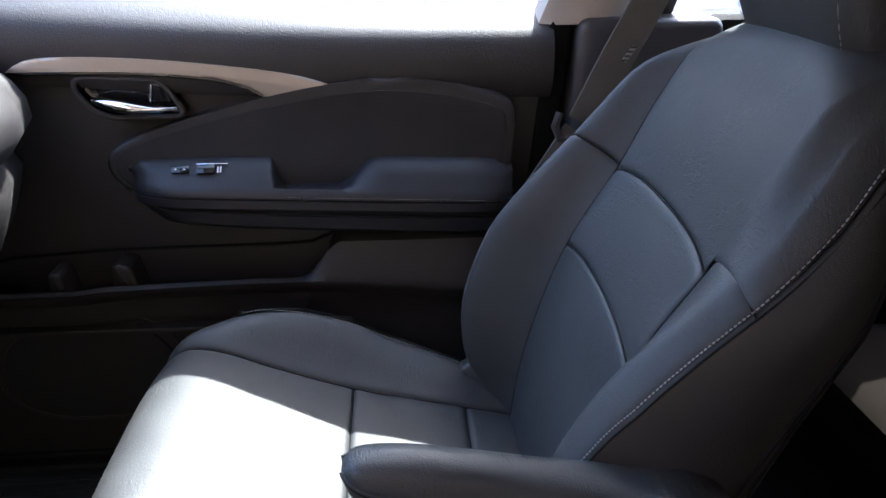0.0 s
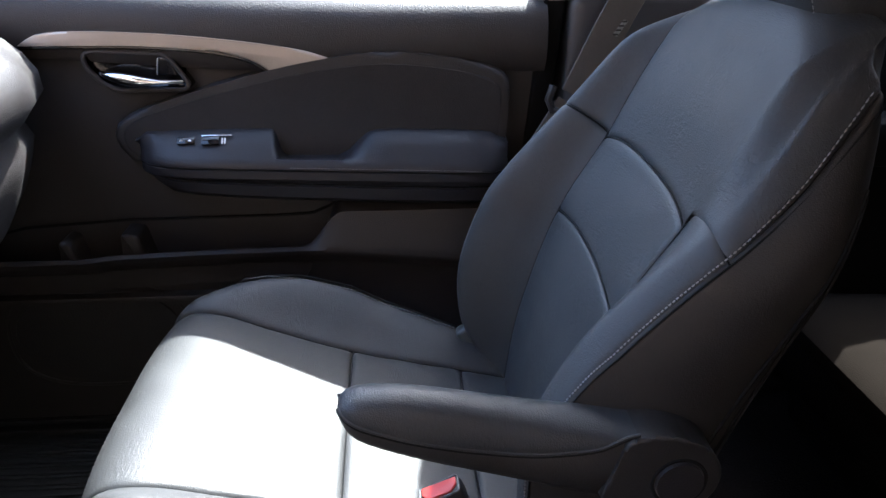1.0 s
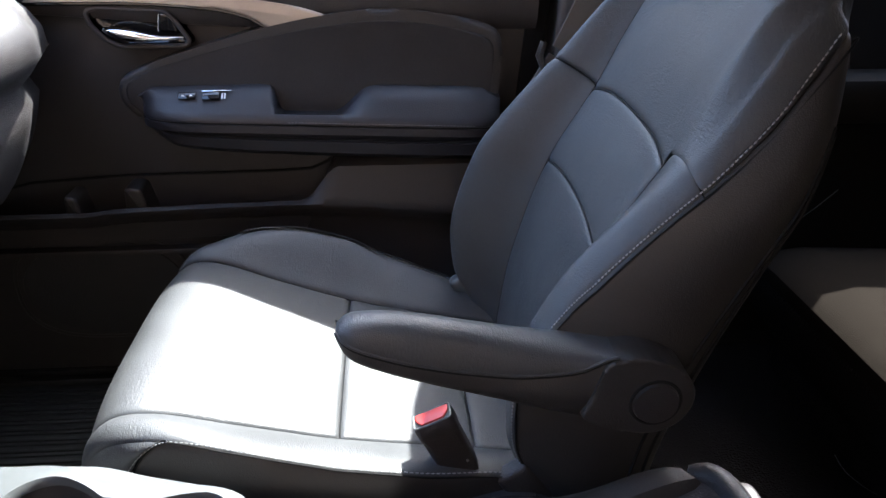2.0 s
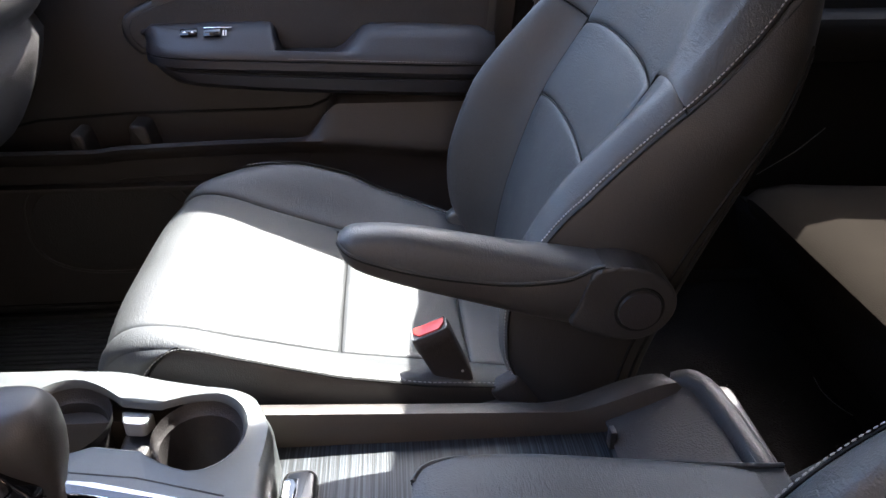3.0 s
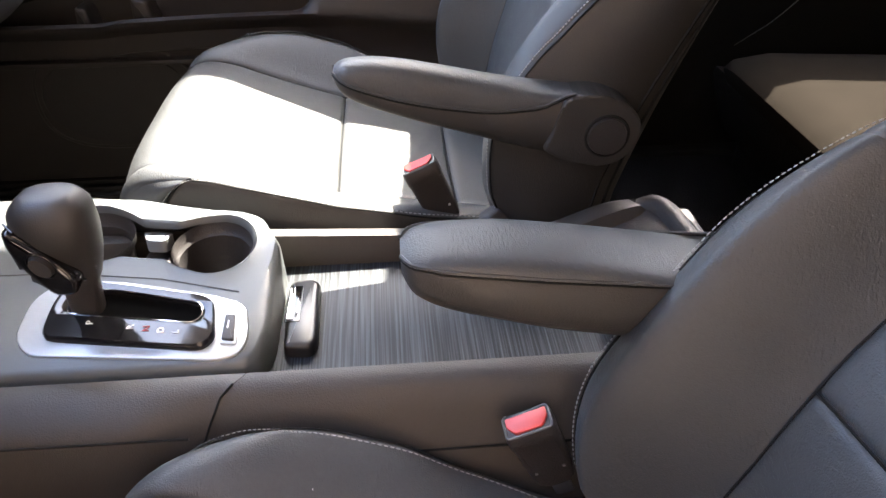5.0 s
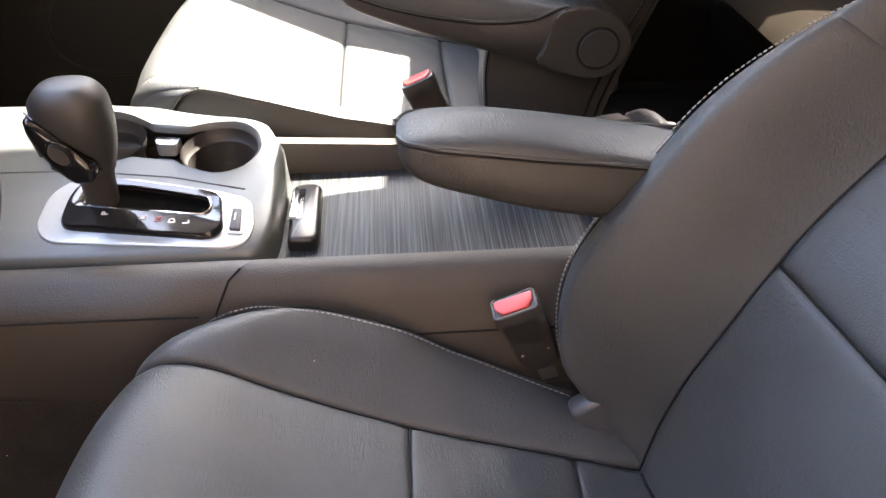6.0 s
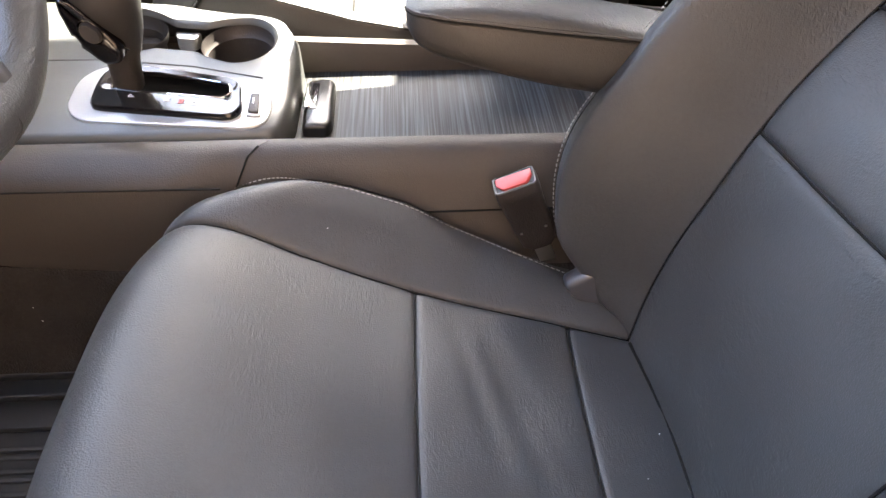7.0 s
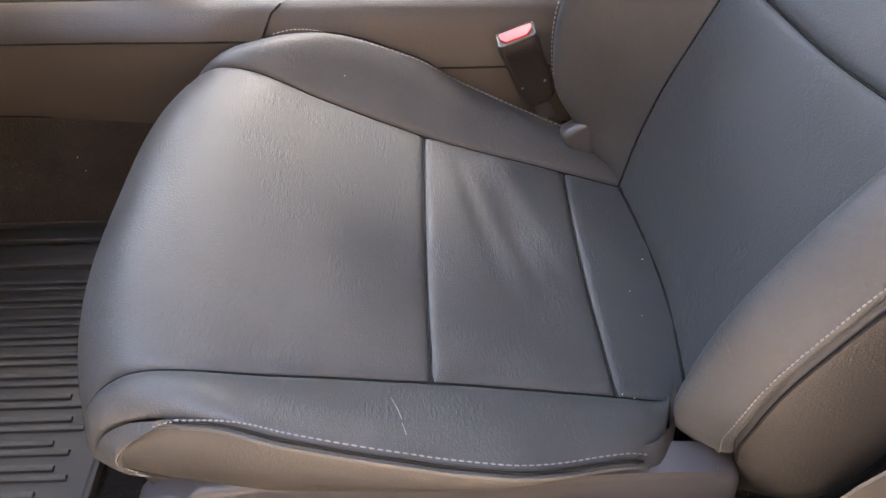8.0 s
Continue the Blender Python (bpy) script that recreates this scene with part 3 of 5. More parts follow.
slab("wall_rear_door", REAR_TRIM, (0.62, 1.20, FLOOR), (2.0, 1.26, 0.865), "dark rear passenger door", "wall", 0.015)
slab("wall_cowl", SOFT, (-1.12, 1.12, FLOOR), (-0.80, 1.25, 0.86), "dark side trim of the footwell", "wall", 0.01)
slab("wall_cowl_driver", SOFT, (-1.12, -0.47, FLOOR), (-0.64, -0.40, 0.86), "dark side trim of the driver footwell", "wall", 0.01)
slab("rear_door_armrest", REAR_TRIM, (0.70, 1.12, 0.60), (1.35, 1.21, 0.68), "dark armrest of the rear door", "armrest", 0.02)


def bar(name, pts, w, mat, label, category="pillar"):
    return tagged(part(name, tube(bmesh.new(), pts, w, 12), mat), label, category, kind="structure")


bar("a_pillar_passenger", [(-1.0, 1.19, 0.80), (-0.72, 1.17, 1.04), (-0.40, 1.07, 1.31)], 0.035, BEIGE, "pale windscreen pillar")
bar("a_pillar_driver", [(-1.0, -0.41, 0.80), (-0.72, -0.39, 1.04), (-0.40, -0.29, 1.31)], 0.035, BEIGE, "pale windscreen pillar")
bar("roof_rail_driver", [(-0.42, -0.30, 1.31), (0.6, -0.31, 1.33), (2.0, -0.30, 1.33)], 0.035, BEIGE, "pale roof rail over the doorway", "rail")
bar("roof_rail_passenger", [(-0.42, 1.048, 1.33), (0.6, 1.048, 1.335), (2.0, 1.048, 1.335)], 0.030, BEIGE, "pale roof rail over the windows", "rail")
bar("c_pillar", [(1.45, 1.23, 0.86), (1.50, 1.10, 1.30)], 0.09, BEIGE, "pale rear roof pillar")
tagged(loft("b_pillar_driver", lambda s: [(0.40 + 0.12 * max(s - 0.6, 0) + dx, -0.44 + 0.32 * max(s - 0.6, 0) + dy, FLOOR + 1.17 * s) for dx, dy in ((0, 0), (0.24, 0), (0.24, 0.045), (0.02, 0.045))],
            np.linspace(0, 1, 12), HARD), "dark plastic door pillar behind the driver seat", "pillar", kind="structure")

# door pillar on the passenger side: dark below, pale above
pillar = thing("b_pillar_passenger", "door pillar, dark plastic below and pale grey trim above", "pillar", kind="structure")
part("lower_trim", prism(bmesh.new(), rounded([(0.375, FLOOR), (0.62, FLOOR), (0.62, 0.868), (0.404, 0.868), (0.398, 0.60)], r=0.02), 1.24, 1.163, "y", 0.014), SHIELD, pillar)
loft("upper_trim", lambda s: [(0.405 + 0.13 * s + d * (0.062 - 0.012 * s) * 1.0, 1.185 - 0.14 * s + e, 0.858 + 0.44 * s)
                              for d, e in ((-1.0, 0.045), (-0.9, 0.008), (-0.5, -0.004), (0.5, -0.004), (1.0, 0.008), (1.5, 0.045))],
     np.linspace(0, 1, 8), BEIGE, pillar, "pale grey upper pillar trim")

part("gap_backing", box(bmesh.new(), (0.362, 1.243, FLOOR), (0.47, 1.2535, 0.868), 0.002), HARD, pillar)
loft("outer_post", lambda s: [(0.385 + 0.078 * s + dx, 1.238 - 0.195 * s + dy, 0.84 + 0.47 * s) for dx, dy in ((0, 0), (0.17, 0), (0.17, 0.02), (0, 0.02))], np.linspace(0, 1, 6), HARD, pillar)

# ---- passenger door ----
door = thing("passenger_door", "closed black passenger door with soft armrest and map pocket", "car door")
panel("inner_panel", lambda u, v: (-0.80 + 1.15 * u + 0.045 * v * smooth01((u - 0.9) / 0.1), 1.196 - 0.008 * math.sin(3.0 * v) + 0.006 * (1 - u), FLOOR + 0.02 + 0.655 * v),
      40, 30, HARD, door, flip=False, edges=(0, 0, 0, 0))
part("door_core", box(bmesh.new(), (-0.80, 1.204, FLOOR + 0.015), (0.36, 1.255, 0.845), 0.004), HARD, door)
sill_z = curve([(-0.80, 0.902), (-0.45, 0.888), (-0.15, 0.867), (0.10, 0.857), (0.37, 0.856)])


def sill(s):
    x, z = sill_z(s)
    return [(x, y, z + h) for y, h in ((1.254, -0.012), (1.252, 0.020), (1.246, 0.026), (1.226, 0.019), (1.204, 0.009), (1.186, -0.001), (1.175, -0.011), (1.168, -0.024), (1.164, -0.042),
                                       (1.163, -0.062), (1.167, -0.084), (1.180, -0.102), (1.205, -0.107), (1.25, -0.10))]


loft("sill_pad", sill, np.linspace(0, 1, 40), SOFT, door, "grained soft window sill pad")
# lower wall of the map pocket, with the loudspeaker in it
crest = ramp1([-0.78, -0.36, -0.31, 0.0, 0.25, 0.33], [0.476, 0.476, 0.482, 0.489, 0.470, 0.466])


def pocket(x):
    """The map pocket's wall: a proud crest over a set-back lower half; behind the pocket it leans back up to the armrest."""
    k, c = smooth01((x + 0.022) / 0.075), crest(x)
    low = [(1.150, FLOOR + 0.02), (1.152, 0.30), (1.151, 0.40), (1.146, c - 0.036), (1.134, c - 0.021), (1.122, c - 0.009), (1.1195, c - 0.001)]
    top_open = [(1.126, c + 0.003), (1.134, c + 0.001), (1.139, c - 0.008), (1.142, c - 0.06)]
    top_shut = [(1.1225, c + 0.012), (1.128, c + 0.036), (1.135, 0.547), (1.160, 0.562)]
    return [(x, y, z) for y, z in low + [(a[0] + (b[0] - a[0]) * k, a[1] + (b[1] - a[1]) * k) for a, b in zip(top_open, top_shut)] + [(1.1965, 0.40 + 0.16 * k), (1.1965, FLOOR + 0.02)]]


loft("pocket_wall", pocket, np.r_[np.linspace(-0.78, -0.40, 8), np.linspace(-0.38, -0.04, 18), np.linspace(-0.03, 0.07, 21), np.linspace(0.09, 0.335, 12)], HARD, door)
part("pocket_floor", box(bmesh.new(), (-0.78, 1.13, 0.40), (0.06, 1.20, 0.41), 0.002), HARD, door)
bm = bmesh.new()
ring = [(-0.362 + 0.148 * math.copysign(abs(math.cos(q)) ** 0.75, math.cos(q)), 1.1505, 0.332 + 0.098 * math.copysign(abs(math.sin(q)) ** 0.75, math.sin(q))) for q in np.linspace(0, 2 * math.pi, 49)]
part("speaker_ring", tube(bm, ring, 0.0030, 8, False), HARD, door)
gr = knot("speaker_grille", door)
bm = bmesh.new()
bmesh.ops.create_cone(bm, segments=40, radius1=0.140, radius2=0.136, depth=0.006, cap_ends=True, matrix=Matrix.Translation((-0.362, 1.1515, 0.332)) @ Matrix.Rotation(radians(90), 4, "X") @ Matrix.Diagonal((1, 0.66, 1, 1)))
part("mesh_disc", bm, material("perforated_black_grille", (0.015, 0.014, 0.015), 0.6, grain=0.001, size=0.0024, bump=0.5, vary=0.2), gr)
part("seam_trim", tube(bmesh.new(), [(x, 1.1865, z) for x, z in ((-0.52, 0.498), (-0.46, 0.512), (-0.30, 0.522), (-0.06, 0.524), (0.0, 0.527), (0.03, 0.540), (0.045, 0.556))], 0.0024, 6), BLACK_THREAD, door)
for px, pz, s in ((-0.385, 0.500, 0.6), (-0.283, 0.512, 0.85)):
    part("pocket_rib", prism(bmesh.new(), rounded([(px - 0.022 * s, 0.45), (px + 0.030 * s, 0.45), (px + 0.014 * s, pz), (px - 0.018 * s, pz + 0.004)], 4, 0.008), 1.20, 1.140, "y", 0.006), HARD, door)
# upper insert with its raised lip
lip = curve([(-0.262, 0.626), (-0.283, 0.652), (-0.282, 0.682), (-0.255, 0.701), (-0.18, 0.727), (-0.05, 0.763), (0.05, 0.782), (0.13, 0.789), (0.21, 0.782), (0.285, 0.766), (0.312, 0.748), (0.314, 0.71), (0.306, 0.62)])
edge = [tuple(lip(t)) for t in np.linspace(0, 1, 60)]
part("insert_lip", prism(bmesh.new(), edge, 1.200, 1.158, "y", 0.010, 4), SOFT, door)
inner = [(0.02 + (x - 0.02) * 0.955, 0.685 + (z - 0.685) * 0.86 - 0.003) for x, z in edge]
part("cloth_insert", prism(bmesh.new(), inner, 1.165, 1.1545, "y", 0.004, 3), FABRIC, door, "dark knit cloth insert")
# armrest
top_z = ramp1([-0.25, -0.235, -0.055, -0.046, -0.036, -0.028, 0.050, 0.085, 0.105, 0.28, 0.31], [0.668, 0.678, 0.680, 0.677, 0.644, 0.637, 0.636, 0.662, 0.676, 0.670, 0.655])
ins = ramp1([-0.252, -0.245, -0.225, -0.17, 0.22, 0.29, 0.312], [0.055, 0.035, 0.014, 0.0, 0.0, 0.006, 0.03])
lowz = ramp1([-0.25, -0.20, 0.0, 0.31], [0.618, 0.590, 0.572, 0.560])


def arm(x):
    zt, i, b = top_z(x), ins(x), lowz(x)
    face = 0.646 - 0.022 * (x + 0.24) / 0.54
    pts = [(1.195, zt + 0.004), (1.160, zt), (1.146, zt - 0.004), (1.128 + i * 0.6, 0.5 * zt + 0.5 * face), (1.114 + i, face + 0.003), (1.1075 + i, face - 0.004), (1.1065 + i, face - 0.0105),
           (1.1095 + i, face - 0.0125), (1.1065 + i, face - 0.0145), (1.106 + i, face - 0.026), (1.109 + i, 0.55 * face + 0.45 * b), (1.114 + i, 0.5 * face + 0.5 * b - 0.003), (1.1085 + i, 0.45 * face + 0.55 * b - 0.003),
           (1.112 + i, b + 0.008), (1.128 + i, b - 0.002), (1.195, b - 0.008)]
    return [(x, y, z) for y, z in pts]


loft("armrest", arm, [-0.252, -0.246, -0.235, -0.22, -0.20, -0.17, -0.12, -0.08, -0.06, -0.052, -0.048, -0.046, -0.043, -0.040, -0.037, -0.034, -0.030, -0.026, -0.02, 0.0, 0.03, 0.05, 0.065, 0.08, 0.095, 0.11, 0.125, 0.16, 0.22, 0.26, 0.285, 0.30, 0.312],
     DOOR_LEATHER, door, "padded armrest with a stitched seam")
for dz, dy in ((-0.0125, 0.0), (None, 0.0)):
    line = [(x, (1.1085 if dz else 1.1125) + ins(x), (0.646 - 0.022 * (x + 0.24) / 0.54 + dz) if dz else 0.5 * (0.646 - 0.022 * (x + 0.24) / 0.54) + 0.5 * lowz(x) - 0.003) for x in np.linspace(-0.245, 0.305, 40)]
    part("armrest_groove", tube(bmesh.new(), line, 0.0016, 6), BLACK_THREAD, door)
stitches("stitching", lambda t: (-0.02 + 0.29 * t, 1.1055, 0.646 - 0.022 * (0.22 + 0.29 * t) / 0.54 - 0.0075), 0.29, door, 0.005, 0.0034, 0.0005, mat=WORN_THREAD)
sw = knot("window_switch", door)
POD = Matrix.Translation((0, 1.1175, 0.6520)) @ Matrix.Rotation(math.atan2(0.026, 0.030), 4, "X")     # the sloping face of the switch pod


def on_pod(name, bm, mat):
    bm.transform(POD)
    return part(name, bm, mat, sw)


on_pod("lock_button", box(bmesh.new(), (-0.186, 0.014, 0.0), (-0.160, 0.026, 0.0045), 0.0015), GLOSS)
on_pod("window_button", box(bmesh.new(), (-0.150, 0.012, 0.0), (-0.124, 0.027, 0.0050), 0.0015), GLOSS)
on_pod("button_frame", box(bmesh.new(), (-0.151, 0.0275, 0.0005), (-0.106, 0.0290, 0.0040), 0.0005), CHROME)
for x0 in (-0.182, -0.170):
    on_pod("mark", prism(bmesh.new(), [(x0, 0.018), (x0 + 0.006, 0.018), (x0 + 0.003, 0.0215)], 0.0044, 0.0049, "z"), WHITE)
for x0 in (-0.121, -0.117):
    on_pod("mark", box(bmesh.new(), (x0, 0.014, 0.0020), (x0 + 0.0022, 0.024, 0.0028), 0.0002), WHITE)
# bright strip
up = curve([(-0.400, 0.802), (-0.375, 0.817), (-0.33, 0.822), (-0.22, 0.819), (-0.10, 0.808), (0.0, 0.793), (0.052, 0.777)])
dn = curve([(-0.400, 0.802), (-0.34, 0.8025), (-0.22, 0.8005), (-0.12, 0.7915), (-0.07, 0.778), (-0.04, 0.762), (0.052, 0.777)])
part("bright_strip", prism(bmesh.new(), [tuple(up(t)) for t in np.linspace(0, 1, 30)] + [tuple(dn(t)) for t in np.linspace(0.97, 0.03, 30)], 1.196, 1.1585, "y", 0.004, 2), CHAMPAGNE, door, "brushed champagne trim strip")
part("strip_groove", tube(bmesh.new(), [(x, 1.166, z - 0.003) for x, z in (dn(t) for t in np.linspace(0, 0.83, 24))], 0.003, 6), GLOSS, door)
# inside handle in its bowl
hb = knot("door_handle", door)
bowl = rounded([(-0.314, 0.788), (-0.300, 0.793), (-0.198, 0.788), (-0.186, 0.776), (-0.166, 0.744), (-0.172, 0.736), (-0.268, 0.735), (-0.292, 0.746), (-0.312, 0.772)], 5, 0.010)
about = lambda k: [(-0.242 + (x + 0.242) * k, 0.763 + (z - 0.763) * k) for x, z in bowl]
part("bezel", tube(bmesh.new(), [(x, 1.168, z) for x, z in bowl + bowl[:1]], 0.0038, 8, False), SOFT, hb)
loft("bowl", lambda r: [(x, r[1], z) for x, z in about(r[0])], [(1.06, 1.190), (1.02, 1.1685), (0.97, 1.169), (0.94, 1.176), (0.90, 1.184), (0.80, 1.1865), (0.40, 1.187)], GLOSS, hb, "gloss black finger bowl")
grip = curve([(-0.291, 1.170, 0.7605), (-0.27, 1.160, 0.7570), (-0.235, 1.154, 0.7515), (-0.200, 1.156, 0.7490), (-0.175, 1.166, 0.7480)])
part("lever", tube(bmesh.new(), [grip(t) for t in np.linspace(0, 1, 20)], [0.003 + 0.0062 * math.sin(math.pi * min(t * 1.25 + 0.1, 1)) for t in np.linspace(0, 1, 20)], 10), CHROME, hb, "chrome lever")
part("lock_tab", prism(bmesh.new(), rounded([(-0.212, 0.757), (-0.180, 0.755), (-0.190, 0.784), (-0.207, 0.785)], 4, 0.004), 1.188, 1.166, "y", 0.003), GLOSS, hb)
part("tab_edge", tube(bmesh.new(), [(-0.210, 1.165, 0.759), (-0.206, 1.165, 0.783)], 0.0014, 6), CHROME, hb)
# window frame of the door and its glass
part("frame_rear", tube(bmesh.new(), [(0.372, 1.222, 0.845), (0.400, 1.158, 1.02), (0.458, 1.030, 1.288)], 0.014, 10), HARD, door)
part("frame_top", tube(bmesh.new(), [(0.458, 1.030, 1.290), (0.1, 1.026, 1.290), (-0.36, 1.032, 1.270), (-0.62, 1.14, 1.06), (-0.80, 1.20, 0.90)], 0.014, 10), HARD, door)
# near-black door edge, painted as the shade in the gap before the pillar
GAP_BLACK = material("black_door_seal", (0.004, 0.004, 0.004), 0.8, vary=0.1, spec=0.1)
part("rear_edge", prism(bmesh.new(), [(0.335, FLOOR + 0.02), (0.366, FLOOR + 0.02), (0.370, 0.55), (0.400, 0.866), (0.366, 0.866), (0.335, 0.55)], 1.25, 1.182, "y", 0.006), GAP_BLACK, door)


def glazing(name, tint):
    """Thin glass: lets light through with a tint, and mirrors a little."""
    m = bpy.data.materials.new(name)
    m.use_nodes = True
    n = m.node_tree.nodes
    n.remove(n["Principled BSDF"])
    clear, shine, mix = n.new("ShaderNodeBsdfTransparent"), n.new("ShaderNodeBsdfGlossy"), n.new("ShaderNodeMixShader")
    clear.inputs[0].default_value = (*tint, 1)
    shine.inputs["Roughness"].default_value = 0.02
    mix.inputs[0].default_value = 0.06
    for i, s in ((1, clear), (2, shine)):
        m.node_tree.links.new(s.outputs[0], mix.inputs[i])
    m.node_tree.links.new(mix.outputs[0], n["Material Output"].inputs[0])
    return m


GLASS, DARK_GLASS = glazing("clear_glass", (0.93, 0.96, 0.94)), glazing("privacy_glass", (0.86, 0.87, 0.86))
link_mesh("window_pane", [(-0.78, 1.240, 0.84), (0.37, 1.240, 0.84), (0.45, 1.034, 1.288), (-0.36, 1.034, 1.27)], [(0, 1, 2, 3)], GLASS, door, "clear window glass", False)
tagged(link_mesh("window_rear", [(0.60, 1.235, 0.84), (1.45, 1.235, 0.84), (1.45, 1.036, 1.262), (0.64, 1.036, 1.262)], [(0, 1, 2, 3)], DARK_GLASS, None, "", False), "dark tinted rear door window", "window", kind="structure")

# ---- the driver's door, standing open beside the doorway ----
drv = thing("driver_door", "black driver door standing wide open", "car door", (-0.66, -0.49, 0.0))
swing = Matrix.Rotation(radians(-46), 4, "Z")
for nm, bm, mt in (("inner_panel", box(bmesh.new(), (0.0, -0.10, 0.17), (1.10, 0.0, 0.86), 0.02), HARD),
                   ("armrest", box(bmesh.new(), (0.30, 0.0, 0.60), (0.95, 0.07, 0.67), 0.02), DOOR_LEATHER),
                   ("window_frame", tube(bmesh.new(), [(0.06, -0.05, 0.86), (0.42, 0.02, 1.22), (0.60, 0.04, 1.28), (1.06, 0.04, 1.28), (1.10, -0.05, 0.86)], 0.02, 8), HARD)):
    bm.transform(swing)
    part(nm, bm, mt, drv)

# ---- dashboard ----
dash = thing("dashboard", "black dashboard with a sunlit end", "dashboard")
sec = [(-1.06, 0.80), (-0.95, 0.865), (-0.60, 0.870), (-0.42, 0.855), (-0.345, 0.820), (-0.312, 0.775), (-0.318, 0.745), (-0.345, 0.722), (-0.352, 0.712), (-0.340, 0.700), (-0.345, 0.670), (-0.375, 0.600), (-0.42, 0.545), (-0.52, 0.50), (-1.06, 0.48)]


def dash_at(y):
    k = smooth01((y - 0.97) / 0.16)
    d = smooth01((0.62 - y) / 0.25) * 0.06
    return [(x - 0.05 * k * smooth01((x + 0.8) / 0.4) - d, y, z - 0.01 * k) for x, z in sec]


sec_f = curve(sec)
sec = [tuple(sec_f(t)) for t in np.linspace(0, 1, 60)]
loft("dash_pad", dash_at, [-0.38, -0.2, 0.0, 0.2, 0.4, 0.5, 0.6, 0.7, 0.85, 0.95, 0.97, 0.985, 1.0, 1.015, 1.03, 1.045, 1.06, 1.075, 1.09, 1.105, 1.12, 1.135], SOFT, dash, sharp=85)
part("glove_box_seam", tube(bmesh.new(), [Vector(dash_at(y)[38]) + Vector((0.001, 0, 0)) for y in np.linspace(0.64, 1.12, 16)], 0.0022, 6), BLACK_THREAD, dash)
part("dash_seam", tube(bmesh.new(), [Vector(dash_at(y)[24]) + Vector((0.0005, 0, 0.0005)) for y in np.linspace(0.2, 1.12, 24)], 0.0014, 6), BLACK_THREAD, dash)


# ---- centre console ----
TUNNEL = material("brown_black_carpet", (0.022, 0.0185, 0.016), 0.95, grain=0.0015, size=0.002, vary=0.3, bump=0.8, spec=0.1)
console = thing("center_console", "grey and black console with cup holders and sliding lid", "center console")
DECK = lambda y: 0.412 + 0.17 * (y - 0.31)


def flank(x, mirror=False):
    """The console's side wall at x, as (y, z) from the rail down to the floor."""
    k = smooth01((x + 0.06) / 0.07)                       # 0: the front part with its broad shoulder, 1: the rear part
    rise = 0.018 * smooth01((x - 0.31) / 0.13)
    a = [(0.308, 0.388), (0.300, 0.408), (0.288, 0.410), (0.276, 0.406), (0.260, 0.397), (0.250, 0.388), (0.246, 0.380), (0.243, 0.30), (0.238, 0.25), (0.214, FLOOR - 0.005)]
    b = [(0.308, 0.388), (0.300, 0.408), (0.286, 0.409), (0.276, 0.402), (0.264, 0.380), (0.255, 0.354), (0.251, 0.345), (0.247, 0.30), (0.238, 0.25), (0.214, FLOOR - 0.005)]
    return [((p[0] * (1 - k) + q[0] * k), p[1] * (1 - k) + q[1] * k + (rise - 0.03 * smooth01((x - 0.428) / 0.012)) * (i < 4) + rise * 0.5 * (4 <= i < 7)) for i, (p, q) in enumerate(zip(a, b))]


for name, lo, hi in (("front_side", -0.60, -0.0022), ("rear_side", -0.0015, 0.452)):
    xs = np.linspace(lo, hi, 48)
    for mirror in (False, True):
        def row(x, mirror=mirror):
            far = [((0.814 - y) if mirror else y, z + ((0.009 - 0.05 * max(x, 0.0) * smooth01((0.42 - x) / 0.12)) if mirror else 0) * smooth01((z - 0.3) / 0.1)) for y, z in flank(x)]
            return [(x - 0.0105 * min(max(i - 1, 0), 5), y, z) for i, (y, z) in enumerate(far)] + [(x, (0.54 if mirror else 0.30), FLOOR - 0.005)]
        loft(name, row, xs, CONSOLE_SIDE, console)
part("side_seam", tube(bmesh.new(), [(-0.0018 - 0.0105 * min(max(i - 1, 0), 5), y - 0.0004, z + 0.0002) for i, (y, z) in enumerate(flank(-0.002)) if 1 < i < 8], 0.0012, 6), BLACK_THREAD, console)
part("side_groove", tube(bmesh.new(), [(-0.5, 0.247, 0.386), (-0.2, 0.246, 0.386), (-0.048, 0.247, 0.384)], 0.0012, 6), BLACK_THREAD, console)
part("side_groove", tube(bmesh.new(), [(-0.045, 0.2495, 0.346), (0.2, 0.2505, 0.346), (0.46, 0.2505, 0.348)], 0.0012, 6), BLACK_THREAD, console)
panel("tunnel_carpet", lambda u, v: (-0.60 + 1.0 * u, 0.2405 - 0.032 * v - 0.004, 0.300 - 0.02 * smooth01((u - 0.25) / 0.3) - (0.150 - 0.02 * smooth01((u - 0.25) / 0.3)) * v), 30, 8, CARPET, console, "black carpet on the tunnel side", d=0.003, flip=True).data.materials[0] = TUNNEL
part("carpet_edge", tube(bmesh.new(), [(-0.55, 0.244, 0.305), (-0.30, 0.244, 0.296), (-0.19, 0.244, 0.287), (-0.12, 0.246, 0.268)], 0.0018, 6), CARPET, console)
# front deck with the double cup holder let into it
CUP_A, CUP_B, RA, RB = Vector((-0.056, 0.470)), Vector((-0.188, 0.492)), 0.044, 0.046
mid_cup = (CUP_A + CUP_B) / 2


